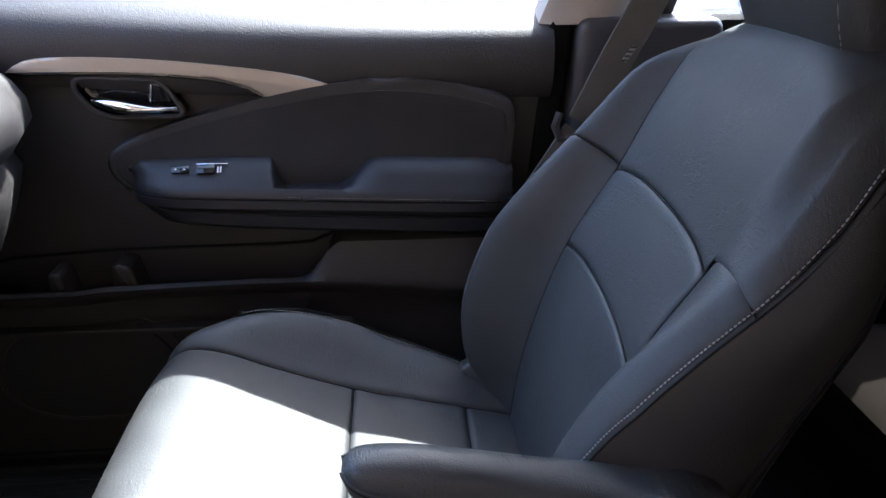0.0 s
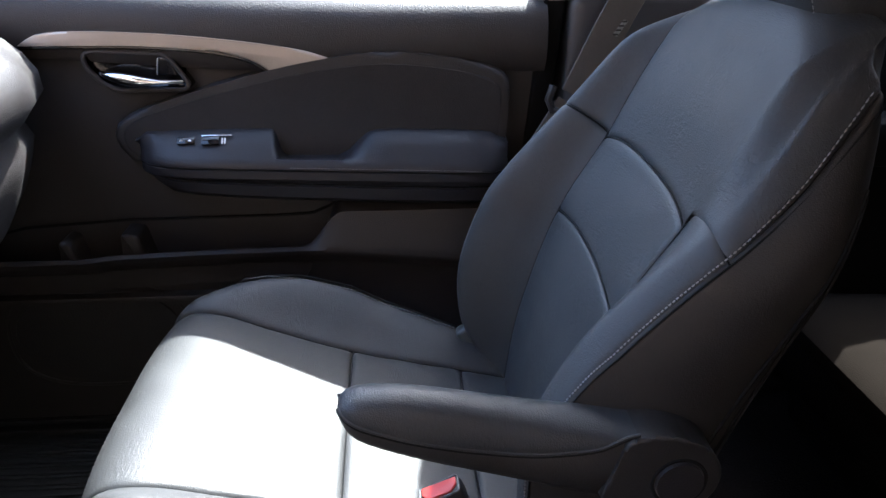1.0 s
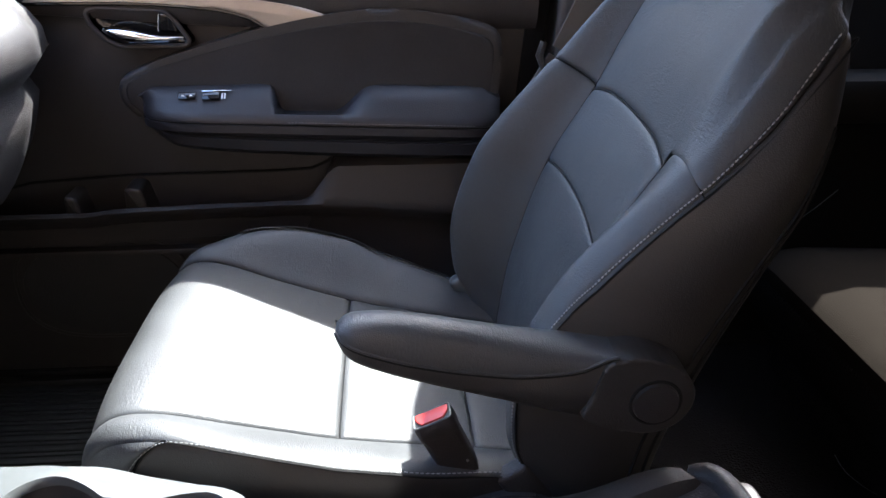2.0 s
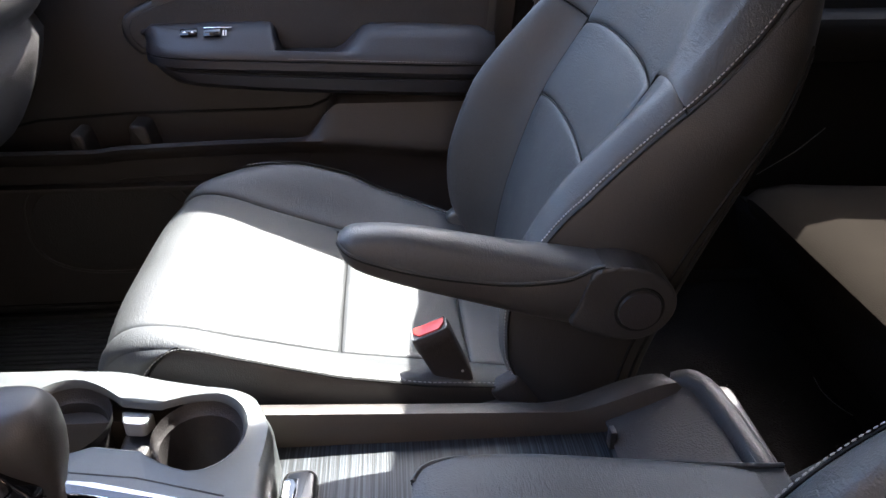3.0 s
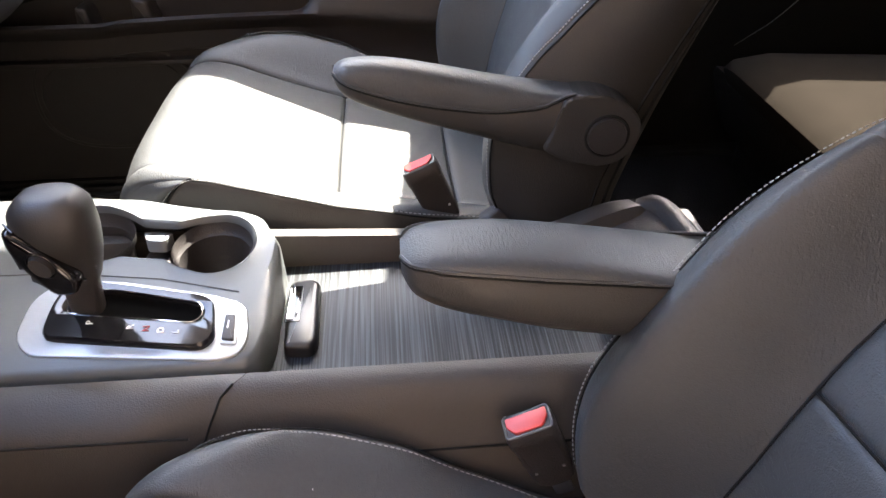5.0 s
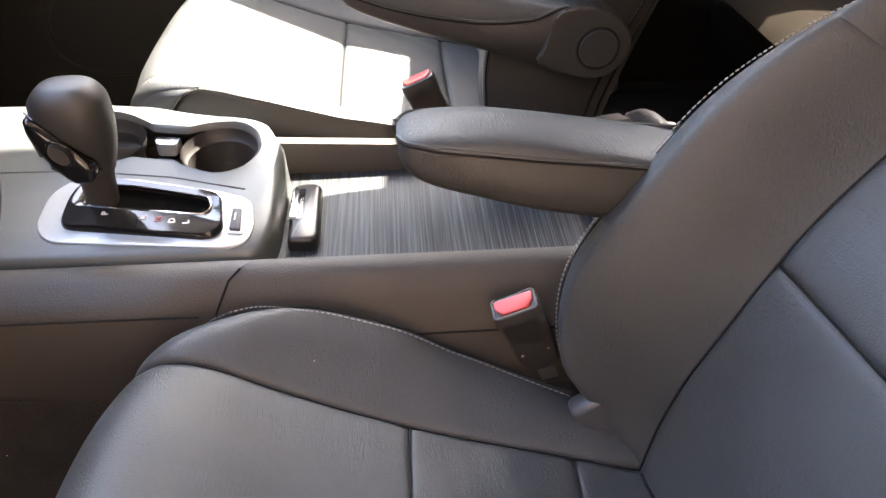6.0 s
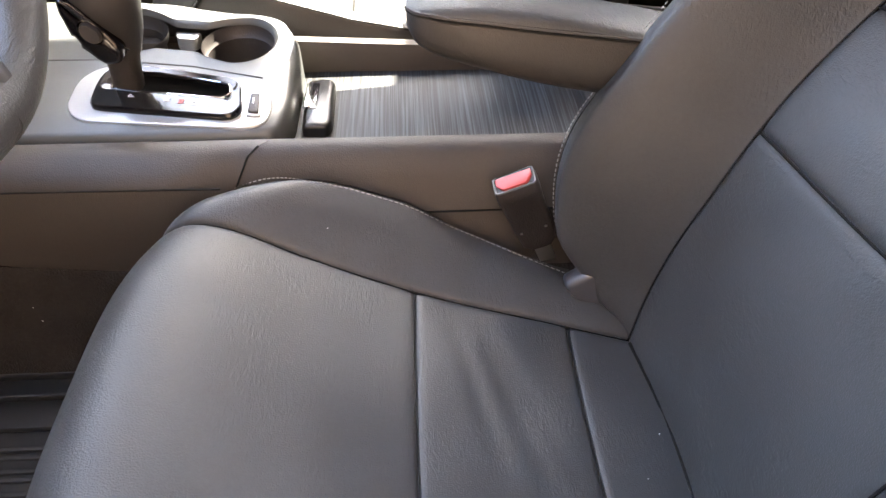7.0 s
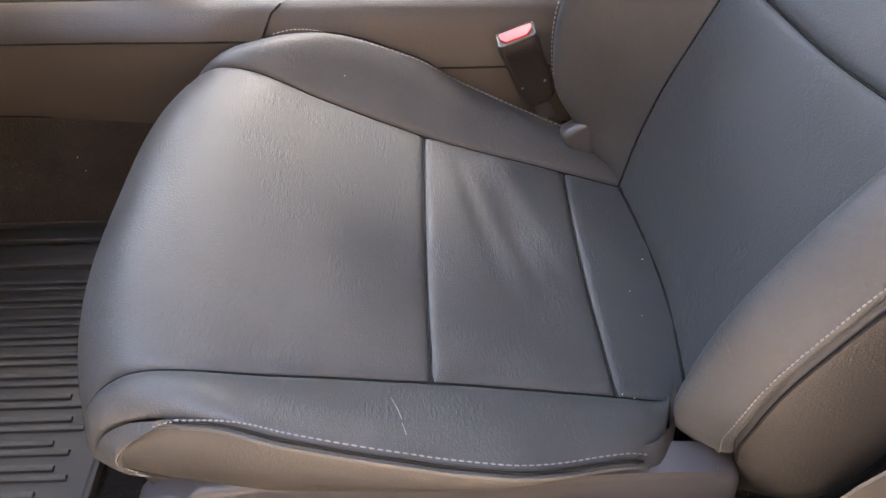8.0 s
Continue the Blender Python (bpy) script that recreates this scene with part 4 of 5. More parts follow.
def cup_edge(q, grow=0.0):
    """The rim of the double cup holder at the angle q round its middle: two circles and a neck between them."""
    d = Vector((math.cos(q), math.sin(q)))
    best = (0.026 + grow) / max(abs(d.y * 0.987 - d.x * -0.165), 1e-3)
    best = min(best, 0.052)
    for c, r in ((CUP_A, RA + grow), (CUP_B, RB + grow)):
        o = mid_cup - c
        b, k = o.dot(d), o.dot(o) - r * r
        disc = b * b - k
        if disc > 0:
            best = max(best, -b + math.sqrt(disc))
    return best


qs = np.linspace(0, 2 * math.pi, 97)[:-1]
rim_r = [cup_edge(q) for q in qs]
rim_r = [sum(rim_r[(i + k) % 96] for k in (-2, -1, 0, 1, 2)) / 5 for i in range(96)]
far_y = ramp1([-0.60, -0.30, -0.163, -0.098, -0.034, -0.005, 0.012], [0.560, 0.560, 0.556, 0.540, 0.522, 0.508, 0.480])


def deck_edge(q):
    """Where a ray from the cup holder's middle leaves the deck."""
    d = Vector((math.cos(q), math.sin(q)))
    lo_, hi_ = 0.03, 0.6
    for _ in range(30):
        m_ = (lo_ + hi_) / 2
        p = mid_cup + d * m_
        if p.y > 0.309 and p.y < far_y(p.x) and -0.5 < p.x < 0.014 - 0.012 * smooth01((0.36 - p.y) / 0.06):
            lo_ = m_
        else:
            hi_ = m_
    return lo_


def deck_ring(kind):
    out = []
    for q, r in zip(qs, rim_r):
        d = Vector((math.cos(q), math.sin(q)))
        R = deck_edge(q)
        g, dz = {"well": (r - 0.003, -0.060), "well_top": (r - 0.0015, -0.006), "rim": (r, -0.0015), "lip": (r + 0.004, 0.0016), "lip_out": (r + 0.008, 0.0005),
                 "a": (r + 0.012 + (R - r - 0.012) * 0.33, 0), "b": (r + 0.012 + (R - r - 0.012) * 0.7, 0), "c": (R - 0.008, -0.0005), "d": (R - 0.003, -0.003), "e": (R, -0.009), "f": (R + 0.003, -0.06)}[kind]
        p = mid_cup + d * g
        out.append((p.x, p.y, DECK(p.y) + dz))
    return out


loft("deck", lambda k: deck_ring(k), ["f", "e", "d", "c", "b", "a", "lip_out", "lip", "rim", "well_top"], GREY, console, "grey satin console deck", close=True)
me = bpy.data.objects["deck"].data
bm = bmesh.new()
bm.from_mesh(me)
bmesh.ops.delete(bm, geom=[f for f in bm.faces if len(f.verts) > 10], context="FACES")
bm.to_mesh(me)
bm.free()
wells = knot("cup_holder", console)
for c, r in ((CUP_A, RA), (CUP_B, RB)):
    bm = bmesh.new()
    prof = [(r - 0.0005, -0.004), (r - 0.002, -0.014), (r - 0.006, -0.018), (r - 0.007, -0.045), (r - 0.010, -0.070), (r - 0.016, -0.078), (0.0005, -0.079)]
    rows = [[bm.verts.new((c.x + p * math.cos(q), c.y + p * math.sin(q), DECK(c.y + p * math.sin(q) * 0.6) + h)) for q in np.linspace(0, 2 * math.pi, 49)[:-1]] for p, h in prof]
    for r0, r1 in zip(rows, rows[1:]):
        for i in range(48):
            bm.faces.new((r0[i], r0[(i + 1) % 48], r1[(i + 1) % 48], r1[i]))
    cupw = part("cup_well", bm, HARD, wells)
part("saddle", prism(bmesh.new(), rounded([(-0.136, 0.466), (-0.108, 0.461), (-0.106, 0.500), (-0.138, 0.506)], 4, 0.010), 0.360, 0.412, "z", 0.004), HARD, wells, "dark saddle between the cups")
part("saddle_lip", prism(bmesh.new(), rounded([(-0.132, 0.492), (-0.112, 0.489), (-0.105, 0.506), (-0.139, 0.511)], 4, 0.005), 0.418, 0.4335, "z", 0.002), SILVER, wells)
part("liner", box(bmesh.new(), (-0.245, 0.43, 0.345), (-0.01, 0.545, 0.357), 0.004), HARD, wells)


def deck_plate(outline, lift0, lift1, bevel):
    """A plate that lies on the sloping deck."""
    bm = prism(bmesh.new(), outline, lift0, lift1, "z", bevel)
    for v in bm.verts:
        v.co.z += DECK(v.co.y)
    return bm


bez = rounded([(-0.222, 0.352), (-0.205, 0.330), (-0.030, 0.313), (-0.010, 0.318), (-0.004, 0.340), (-0.010, 0.378), (-0.030, 0.389), (-0.150, 0.421), (-0.200, 0.422), (-0.220, 0.400)], 4, 0.016)
part("gate_bezel", deck_plate(bez, -0.004, 0.0022, 0.0016), SILVER, console, "satin silver gear gate bezel")
part("deck_line", tube(bmesh.new(), [(x, y, DECK(y) + 0.0002) for x, y in ((-0.30, 0.438), (-0.20, 0.436), (-0.10, 0.421), (-0.02, 0.398))], 0.0009, 5), HARD, console)
gate = knot("gear_gate", console)
# shallow slot floor coloured black without gloss, for the darkness of a deep slot
SLOT = plain("black_brush_seal", (0.003, 0.003, 0.003), 0.95, spec=0.0)
go = rounded([(-0.196, 0.346), (-0.045, 0.323), (-0.034, 0.335), (-0.040, 0.380), (-0.052, 0.387), (-0.160, 0.413), (-0.190, 0.407), (-0.196, 0.385)], 4, 0.012)
slot = rounded([(-0.178, 0.372), (-0.130, 0.364), (-0.058, 0.352), (-0.050, 0.360), (-0.053, 0.376), (-0.135, 0.398), (-0.172, 0.402)], 4, 0.007)
cg = Vector((-0.115, 0.372))


def polar(outline, n=96):
    ring = list(outline) + [outline[0]]
    pts = [Vector(a).lerp(Vector(b), k / 12) - cg for a, b in zip(ring, ring[1:]) for k in range(12)]
    ang = np.unwrap([math.atan2(p.y, p.x) for p in pts])
    if ang[-1] < ang[0]:
        pts, ang = pts[::-1], ang[::-1]
    rad = [p.length for p in pts]
    ang = np.r_[ang - 2 * np.pi, ang, ang + 2 * np.pi]
    rad = rad * 3
    q = np.linspace(-math.pi, math.pi, n + 1)[:-1]
    return [(cg.x + r * math.cos(a), cg.y + r * math.sin(a)) for a, r in zip(q, np.interp(q, ang, rad))]


po, ps = polar(go), polar(slot)
shrink = lambda pts, k: [(cg.x + (x - cg.x) * k, cg.y + (y - cg.y) * k) for x, y in pts]
rows = [(po, 0.001), (po, 0.007), (shrink(po, 0.975), 0.0095), (shrink(ps, 1.05), 0.0090), (ps, 0.0075), (shrink(ps, 0.99), 0.0050), (shrink(ps, 0.98), 0.0030)]
bm = bmesh.new()
vv = [[bm.verts.new((x, y, DECK(y) + h)) for x, y in pts] for pts, h in rows]
for r0, r1 in zip(vv, vv[1:]):
    for i in range(96):
        bm.faces.new((r0[i], r0[(i + 1) % 96], r1[(i + 1) % 96], r1[i]))
bm.faces.new(vv[-1])
cover = part("gate_cover", bm, GLOSS, gate, "gloss black gear gate")
cover.data.materials.append(SLOT)
for p in cover.data.polygons:
    if p.center.z < DECK(p.center.y) + 0.0055:
        p.material_index = 1 if len(p.vertices) > 10 or (Vector(p.center[:2]) - cg).length < 0.9 * max((Vector(q) - cg).length for q in po) and p.center.z < DECK(p.center.y) - 0.002 else 0
part("slot_trim", tube(bmesh.new(), [(x, y, DECK(y) + 0.0092) for x, y in shrink(ps, 1.03) + shrink(ps, 1.03)[:1]], 0.0008, 6, False), CHROME, gate)
for ch, x, y in (("P", -0.152, 0.358), ("R", -0.113, 0.350), ("N", -0.098, 0.347), ("D", -0.084, 0.344), ("L", -0.070, 0.341)):
    td = bpy.data.curves.new("letter", "FONT")
    td.body, td.size, td.align_x, td.align_y, td.extrude = ch, 0.0095, "CENTER", "CENTER", 0.0002
    tmp = bpy.data.objects.new("letter", td)
    scene.collection.objects.link(tmp)
    bpy.context.view_layer.update()
    me = bpy.data.meshes.new_from_object(tmp.evaluated_get(bpy.context.evaluated_depsgraph_get()))
    bpy.data.objects.remove(tmp)
    me.materials.clear()
    me.materials.append(RED if ch == "N" else WHITE)
    ob = new("letter", me)
    ob.parent, ob.location = gate, (x, y, DECK(y) + 0.0098)
    ob.rotation_euler = (Matrix.Rotation(math.atan(0.17), 4, "X") @ Matrix.Rotation(radians(90), 4, "Z")).to_euler()
epb = knot("parking_brake_switch", console)
part("frame", deck_plate(rounded([(-0.030, 0.330), (-0.014, 0.328), (-0.016, 0.366), (-0.029, 0.367)], 3, 0.003), 0.0, 0.0045, 0.001), SILVER, epb)
part("button", deck_plate(rounded([(-0.028, 0.333), (-0.0165, 0.331), (-0.018, 0.362), (-0.0275, 0.363)], 3, 0.002), 0.0, 0.0072, 0.0015), SOFT, epb)
part("mark", deck_plate([(-0.0240, 0.345), (-0.0228, 0.345), (-0.0228, 0.354), (-0.0240, 0.354)], 0.0060, 0.0074, 0), WHITE, epb)
# gear lever
lever = knot("gear_lever", console)
KNOB = material("polished_black_leather", (0.022, 0.020, 0.019), 0.52, grain=0.0003, size=0.0012, vary=0.14, bump=0.35, spec=0.5)
secs = [(-0.163, 0.385, 0.405, 0.0165, 0.013), (-0.161, 0.384, 0.430, 0.0170, 0.0135), (-0.159, 0.381, 0.455, 0.0180, 0.015), (-0.157, 0.378, 0.475, 0.0215, 0.018), (-0.156, 0.375, 0.495, 0.0270, 0.022),
        (-0.157, 0.372, 0.513, 0.0320, 0.026), (-0.158, 0.370, 0.531, 0.0350, 0.029), (-0.158, 0.369, 0.547, 0.0345, 0.0285), (-0.157, 0.369, 0.558, 0.029, 0.024), (-0.156, 0.369, 0.565, 0.020, 0.016), (-0.156, 0.369, 0.567, 0.006, 0.005)]
fc = [ramp1(np.linspace(0, 1, len(secs)), [s[i] for s in secs]) for i in range(5)]


def ring_at(s, grow=1.0):
    c = [f(s) for f in fc]
    return [(c[0] + c[3] * grow * math.copysign(abs(math.cos(q)) ** 0.8, math.cos(q)), c[1] + c[4] * grow * math.copysign(abs(math.sin(q)) ** 0.8, math.sin(q)), c[2]) for q in np.linspace(0, 2 * math.pi, 33)[:-1]]


loft("lever_stem", lambda s: ring_at(s, grow=0.92), np.linspace(0, 0.32, 8), HARD, lever)
loft("knob", lambda s: ring_at(s), np.r_[np.linspace(0.28, 0.8, 16), np.linspace(0.82, 1.0, 14)], KNOB, lever, "leather wrapped knob")
part("button_panel", prism(bmesh.new(), rounded([(-0.193, 0.542), (-0.183, 0.541), (-0.160, 0.516), (-0.142, 0.491), (-0.146, 0.473), (-0.166, 0.472), (-0.184, 0.498), (-0.194, 0.525)], 4, 0.007), 0.372, 0.3415, "y", 0.006, 4), GLOSS, lever, "gloss black underside of the knob")
bm = bmesh.new()
bmesh.ops.create_cone(bm, segments=28, radius1=0.0125, radius2=0.0105, depth=0.007, cap_ends=True, matrix=Matrix.Translation((-0.167, 0.3395, 0.508)) @ Matrix.Rotation(radians(52), 4, "Y") @ Matrix.Rotation(radians(90), 4, "X") @ Matrix.Diagonal((1, 0.68, 1, 1)))
part("release_button", bm, HARD, lever)
part("button_ring", tube(bmesh.new(), [Matrix.Translation((-0.167, 0.3405, 0.508)) @ Matrix.Rotation(radians(52), 4, "Y") @ Vector((0.0135 * math.cos(q), 0, 0.0095 * math.sin(q))) for q in np.linspace(0, 2 * math.pi, 33)], 0.0009, 6, False), GLOSS, lever)
part("knob_seam", tube(bmesh.new(), [(-0.192, 0.352, 0.545), (-0.182, 0.3425, 0.542), (-0.160, 0.340, 0.518), (-0.141, 0.342, 0.492), (-0.139, 0.352, 0.484)], 0.0008, 6), GLOSS, lever)
# sliding lid between the rails
LID = bpy.data.materials.new("striated_dark_plastic")
LID.use_nodes = True
t = LID.node_tree
b = t.nodes["Principled BSDF"]
tc, mp, nz = t.nodes.new("ShaderNodeTexCoord"), t.nodes.new("ShaderNodeMapping"), t.nodes.new("ShaderNodeTexNoise")
mp.inputs["Scale"].default_value = (560, 6, 6)
nz.inputs["Detail"].default_value, nz.inputs["Scale"].default_value = 2.5, 1.0
cr, bu = t.nodes.new("ShaderNodeValToRGB"), t.nodes.new("ShaderNodeBump")
cr.color_ramp.elements[0].color, cr.color_ramp.elements[1].color = (0.006, 0.0072, 0.009, 1), (0.050, 0.058, 0.067, 1)
cr.color_ramp.elements[0].position, cr.color_ramp.elements[1].position = 0.42, 0.72
bu.inputs["Strength"].default_value, bu.inputs["Distance"].default_value = 0.35, 0.001
t.links.new(tc.outputs["Object"], mp.inputs[0])
t.links.new(mp.outputs[0], nz.inputs["Vector"])
t.links.new(nz.outputs["Fac"], cr.inputs[0])
t.links.new(cr.outputs[0], b.inputs["Base Color"])
t.links.new(nz.outputs["Fac"], bu.inputs["Height"])
t.links.new(bu.outputs[0], b.inputs["Normal"])
b.inputs["Roughness"].default_value, b.inputs["Specular IOR Level"].default_value = 0.5, 0.22
lid = knot("sliding_lid", console)
loft("lid_panel", lambda x: [(x, y, z) for y, z in ((0.300, 0.330), (0.300, 0.374), (0.33, 0.3770), (0.42, 0.3800), (0.49, 0.3790), (0.512, 0.377), (0.512, 0.330))], np.linspace(0.0, 0.44, 12), LID, lid, "striated dark sliding lid")
hnd = knot("lid_handle", lid)
GRIP = material("smooth_black_plastic", (0.012, 0.0115, 0.012), 0.30, vary=0.1, spec=0.45)
hp = rounded([(0.023, 0.352), (0.050, 0.350), (0.056, 0.360), (0.0545, 0.455), (0.047, 0.463), (0.025, 0.461), (0.020, 0.452)], 4, 0.006)
part("grip", prism(bmesh.new(), hp, 0.374, 0.3930, "z", 0.006), GRIP, hnd)
part("recess", prism(bmesh.new(), rounded([(0.021, 0.388), (0.037, 0.388), (0.037, 0.448), (0.022, 0.448)], 3, 0.002), 0.3915, 0.3937, "z", 0.0005), GLOSS, hnd)
part("latch", prism(bmesh.new(), rounded([(0.0225, 0.390), (0.030, 0.390), (0.0295, 0.444), (0.0235, 0.444)], 3, 0.002), 0.3925, 0.3957, "z", 0.001), CHROME, hnd, "chrome latch")
part("latch_tip", prism(bmesh.new(), rounded([(0.032, 0.394), (0.0355, 0.406), (0.0355, 0.436), (0.0325, 0.422)], 3, 0.001), 0.3925, 0.3951, "z", 0.0008), CHROME, hnd)
# rear end of the console: a sloping tray with a rim
tray = knot("rear_tray", console)
panel("tray_floor", lambda u, v: (0.350 + 0.095 * u, 0.325 + 0.190 * v, 0.390 + 0.040 * u + 0.004 * (2 * v - 1) ** 4), 12, 12, SOFT, tray, edges=(0, 0, 0, 0))
rim_path = curve([(0.424, 0.534, 0.4300), (0.440, 0.526, 0.4400), (0.452, 0.505, 0.4425), (0.460, 0.44, 0.4415), (0.464, 0.37, 0.4395), (0.462, 0.325, 0.4370), (0.450, 0.306, 0.4300)])


def rim_ring(t):
    """A broad rounded rim: flat on top, falling to the tray inside and to the rear outside."""
    p, q = Vector(rim_path(t)), Vector(rim_path(t + 0.01)) - Vector(rim_path(t - 0.01))
    out = Vector((-q.y, q.x, 0)).normalized()
    out = out if out.x > 0 else -out
    return [p + out * a + Vector((0, 0, h)) for a, h in ((-0.017, -0.045), (-0.015, -0.012), (-0.012, -0.004), (-0.007, 0.0), (0.003, 0.0), (0.008, -0.004), (0.010, -0.013), (0.010, -0.06))]


loft("tray_rim", rim_ring, np.linspace(0, 1, 28), HARD, tray)
part("tray_lip", box(bmesh.new(), (0.346, 0.474, 0.384), (0.352, 0.486, 0.406), 0.001), SOFT, tray)
part("rear_face", prism(bmesh.new(), rounded([(0.300, FLOOR), (0.545, FLOOR), (0.520, 0.42), (0.50, 0.438), (0.33, 0.438), (0.312, 0.42)], 4, 0.015), 0.452, 0.474, "x", 0.004), HARD, console)

# ---- armrests of the front seats ----
def armrest(seat_ob, xs, top, seam, low, half, yc, hub, hub_y, side, outline=None):
    a = knot("armrest", seat_ob)
    T, S, L, Hw = (ramp1(xs, v) for v in (top, seam, low, half))
    xx = np.r_[np.linspace(xs[0], xs[0] + 0.03, 10), np.linspace(xs[0] + 0.04, xs[-1], 22)]
    def upper(x):
        h, z0, z1 = Hw(x), S(x), T(x)
        return [(x, yc + h * w, z0 + (z1 - z0) * e) for w, e in ((-0.96, 0.0), (-1.0, 0.10), (-0.99, 0.30), (-0.94, 0.52), (-0.84, 0.72), (-0.66, 0.88), (-0.4, 0.97), (0.0, 1.01), (0.4, 0.96), (0.70, 0.84), (0.88, 0.62), (0.97, 0.38), (1.0, 0.15), (1.0, 0.02), (0.95, 0.0))]
    def under(x):
        h, z0, z1 = Hw(x), S(x), L(x)
        return [(x, yc + h * w, z0 + (z1 - z0) * e) for w, e in ((-0.92, 0.0), (-1.0, 0.08), (-1.0, 0.55), (-0.92, 0.80), (-0.70, 0.97), (-0.20, 1.03), (0.20, 0.98), (0.45, 0.82), (0.65, 0.55), (0.90, 0.08), (0.88, 0.0))]
    local(loft("pad", upper, xx, LEATHER, a), seat_ob)
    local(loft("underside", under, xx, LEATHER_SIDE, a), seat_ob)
    for sg in (-1, 1):
        local(part("welt", tube(bmesh.new(), [(x, yc + sg * (Hw(x) * 0.985), S(x) + 0.0022) for x in xx], 0.0017, 6), LEATHER, a), seat_ob)
        local(part("seam", tube(bmesh.new(), [(x, yc + sg * (Hw(x) * 0.990), S(x) - 0.0004) for x in xx], 0.0012, 6), BLACK_THREAD, a), seat_ob)
    hx, hz, r = hub
    e = xs[-1]
    shape = [(e - 0.004, T(e) - 0.006), (e + 0.012, T(e) + 0.006)] + [(hx + r * math.cos(q), hz + r * math.sin(q)) for q in np.linspace(1.75, -1.75, 22)] + [(e - 0.012, L(e) + 0.004), (e - 0.024, L(e) + 0.012), (e - 0.010, (T(e) + L(e)) / 2)]
    if outline:
        shape = rounded(outline, 4, 0.012)
    lo, hi = (yc + Hw(e) * 0.95, hub_y) if side < 0 else (yc - Hw(e) * 0.95, hub_y)
    local(part("hub", prism(bmesh.new(), shape, lo, hi, "y", 0.0040 if outline else 0.014, 4), LEATHER_SIDE, a), seat_ob)
    bm = bmesh.new()
    bmesh.ops.create_cone(bm, segments=36, radius1=0.0225, radius2=0.0210, depth=0.005, cap_ends=True, matrix=Matrix.Translation((hx, hub_y + 0.001 * side, hz)) @ Matrix.Rotation(radians(90 if side < 0 else -90), 4, "X"))
    local(part("hub_cap", bm, HARD, a), seat_ob)
    local(part("hub_ring", tube(bmesh.new(), [(hx + 0.0240 * math.cos(q), hub_y + 0.0005 * -side, hz + 0.0240 * math.sin(q)) for q in np.linspace(0, 2 * math.pi, 37)], 0.0018, 6, False), BLACK_THREAD, a), seat_ob)
    return a


armrest(passenger_seat, [0.081, 0.086, 0.098, 0.12, 0.15, 0.20, 0.255, 0.30, 0.338], [0.594, 0.600, 0.604, 0.605, 0.602, 0.592, 0.580, 0.571, 0.566],
        [0.592, 0.588, 0.582, 0.574, 0.565, 0.555, 0.549, 0.552, 0.566], [0.586, 0.576, 0.566, 0.556, 0.545, 0.529, 0.512, 0.499, 0.491],
        [0.010, 0.017, 0.023, 0.025, 0.026, 0.027, 0.028, 0.029, 0.029], 0.558, (0.376, 0.519, 0.046), 0.5245, -1,
        [(0.326, 0.563), (0.340, 0.567), (0.357, 0.568), (0.374, 0.565), (0.392, 0.557), (0.406, 0.546), (0.415, 0.529), (0.414, 0.511), (0.403, 0.493), (0.386, 0.483), (0.366, 0.481), (0.334, 0.491), (0.304, 0.503), (0.314, 0.522), (0.322, 0.548)])
armrest(driver_seat, [0.141, 0.146, 0.156, 0.175, 0.205, 0.25, 0.30, 0.35, 0.40], [0.573, 0.575, 0.577, 0.579, 0.579, 0.574, 0.565, 0.554, 0.541],
        [0.571, 0.571, 0.571, 0.569, 0.566, 0.560, 0.554, 0.548, 0.544], [0.556, 0.546, 0.538, 0.530, 0.521, 0.508, 0.497, 0.488, 0.480],
        [0.013, 0.023, 0.029, 0.034, 0.036, 0.037, 0.037, 0.037, 0.037], 0.246, (0.435, 0.512, 0.046), 0.284, 1)


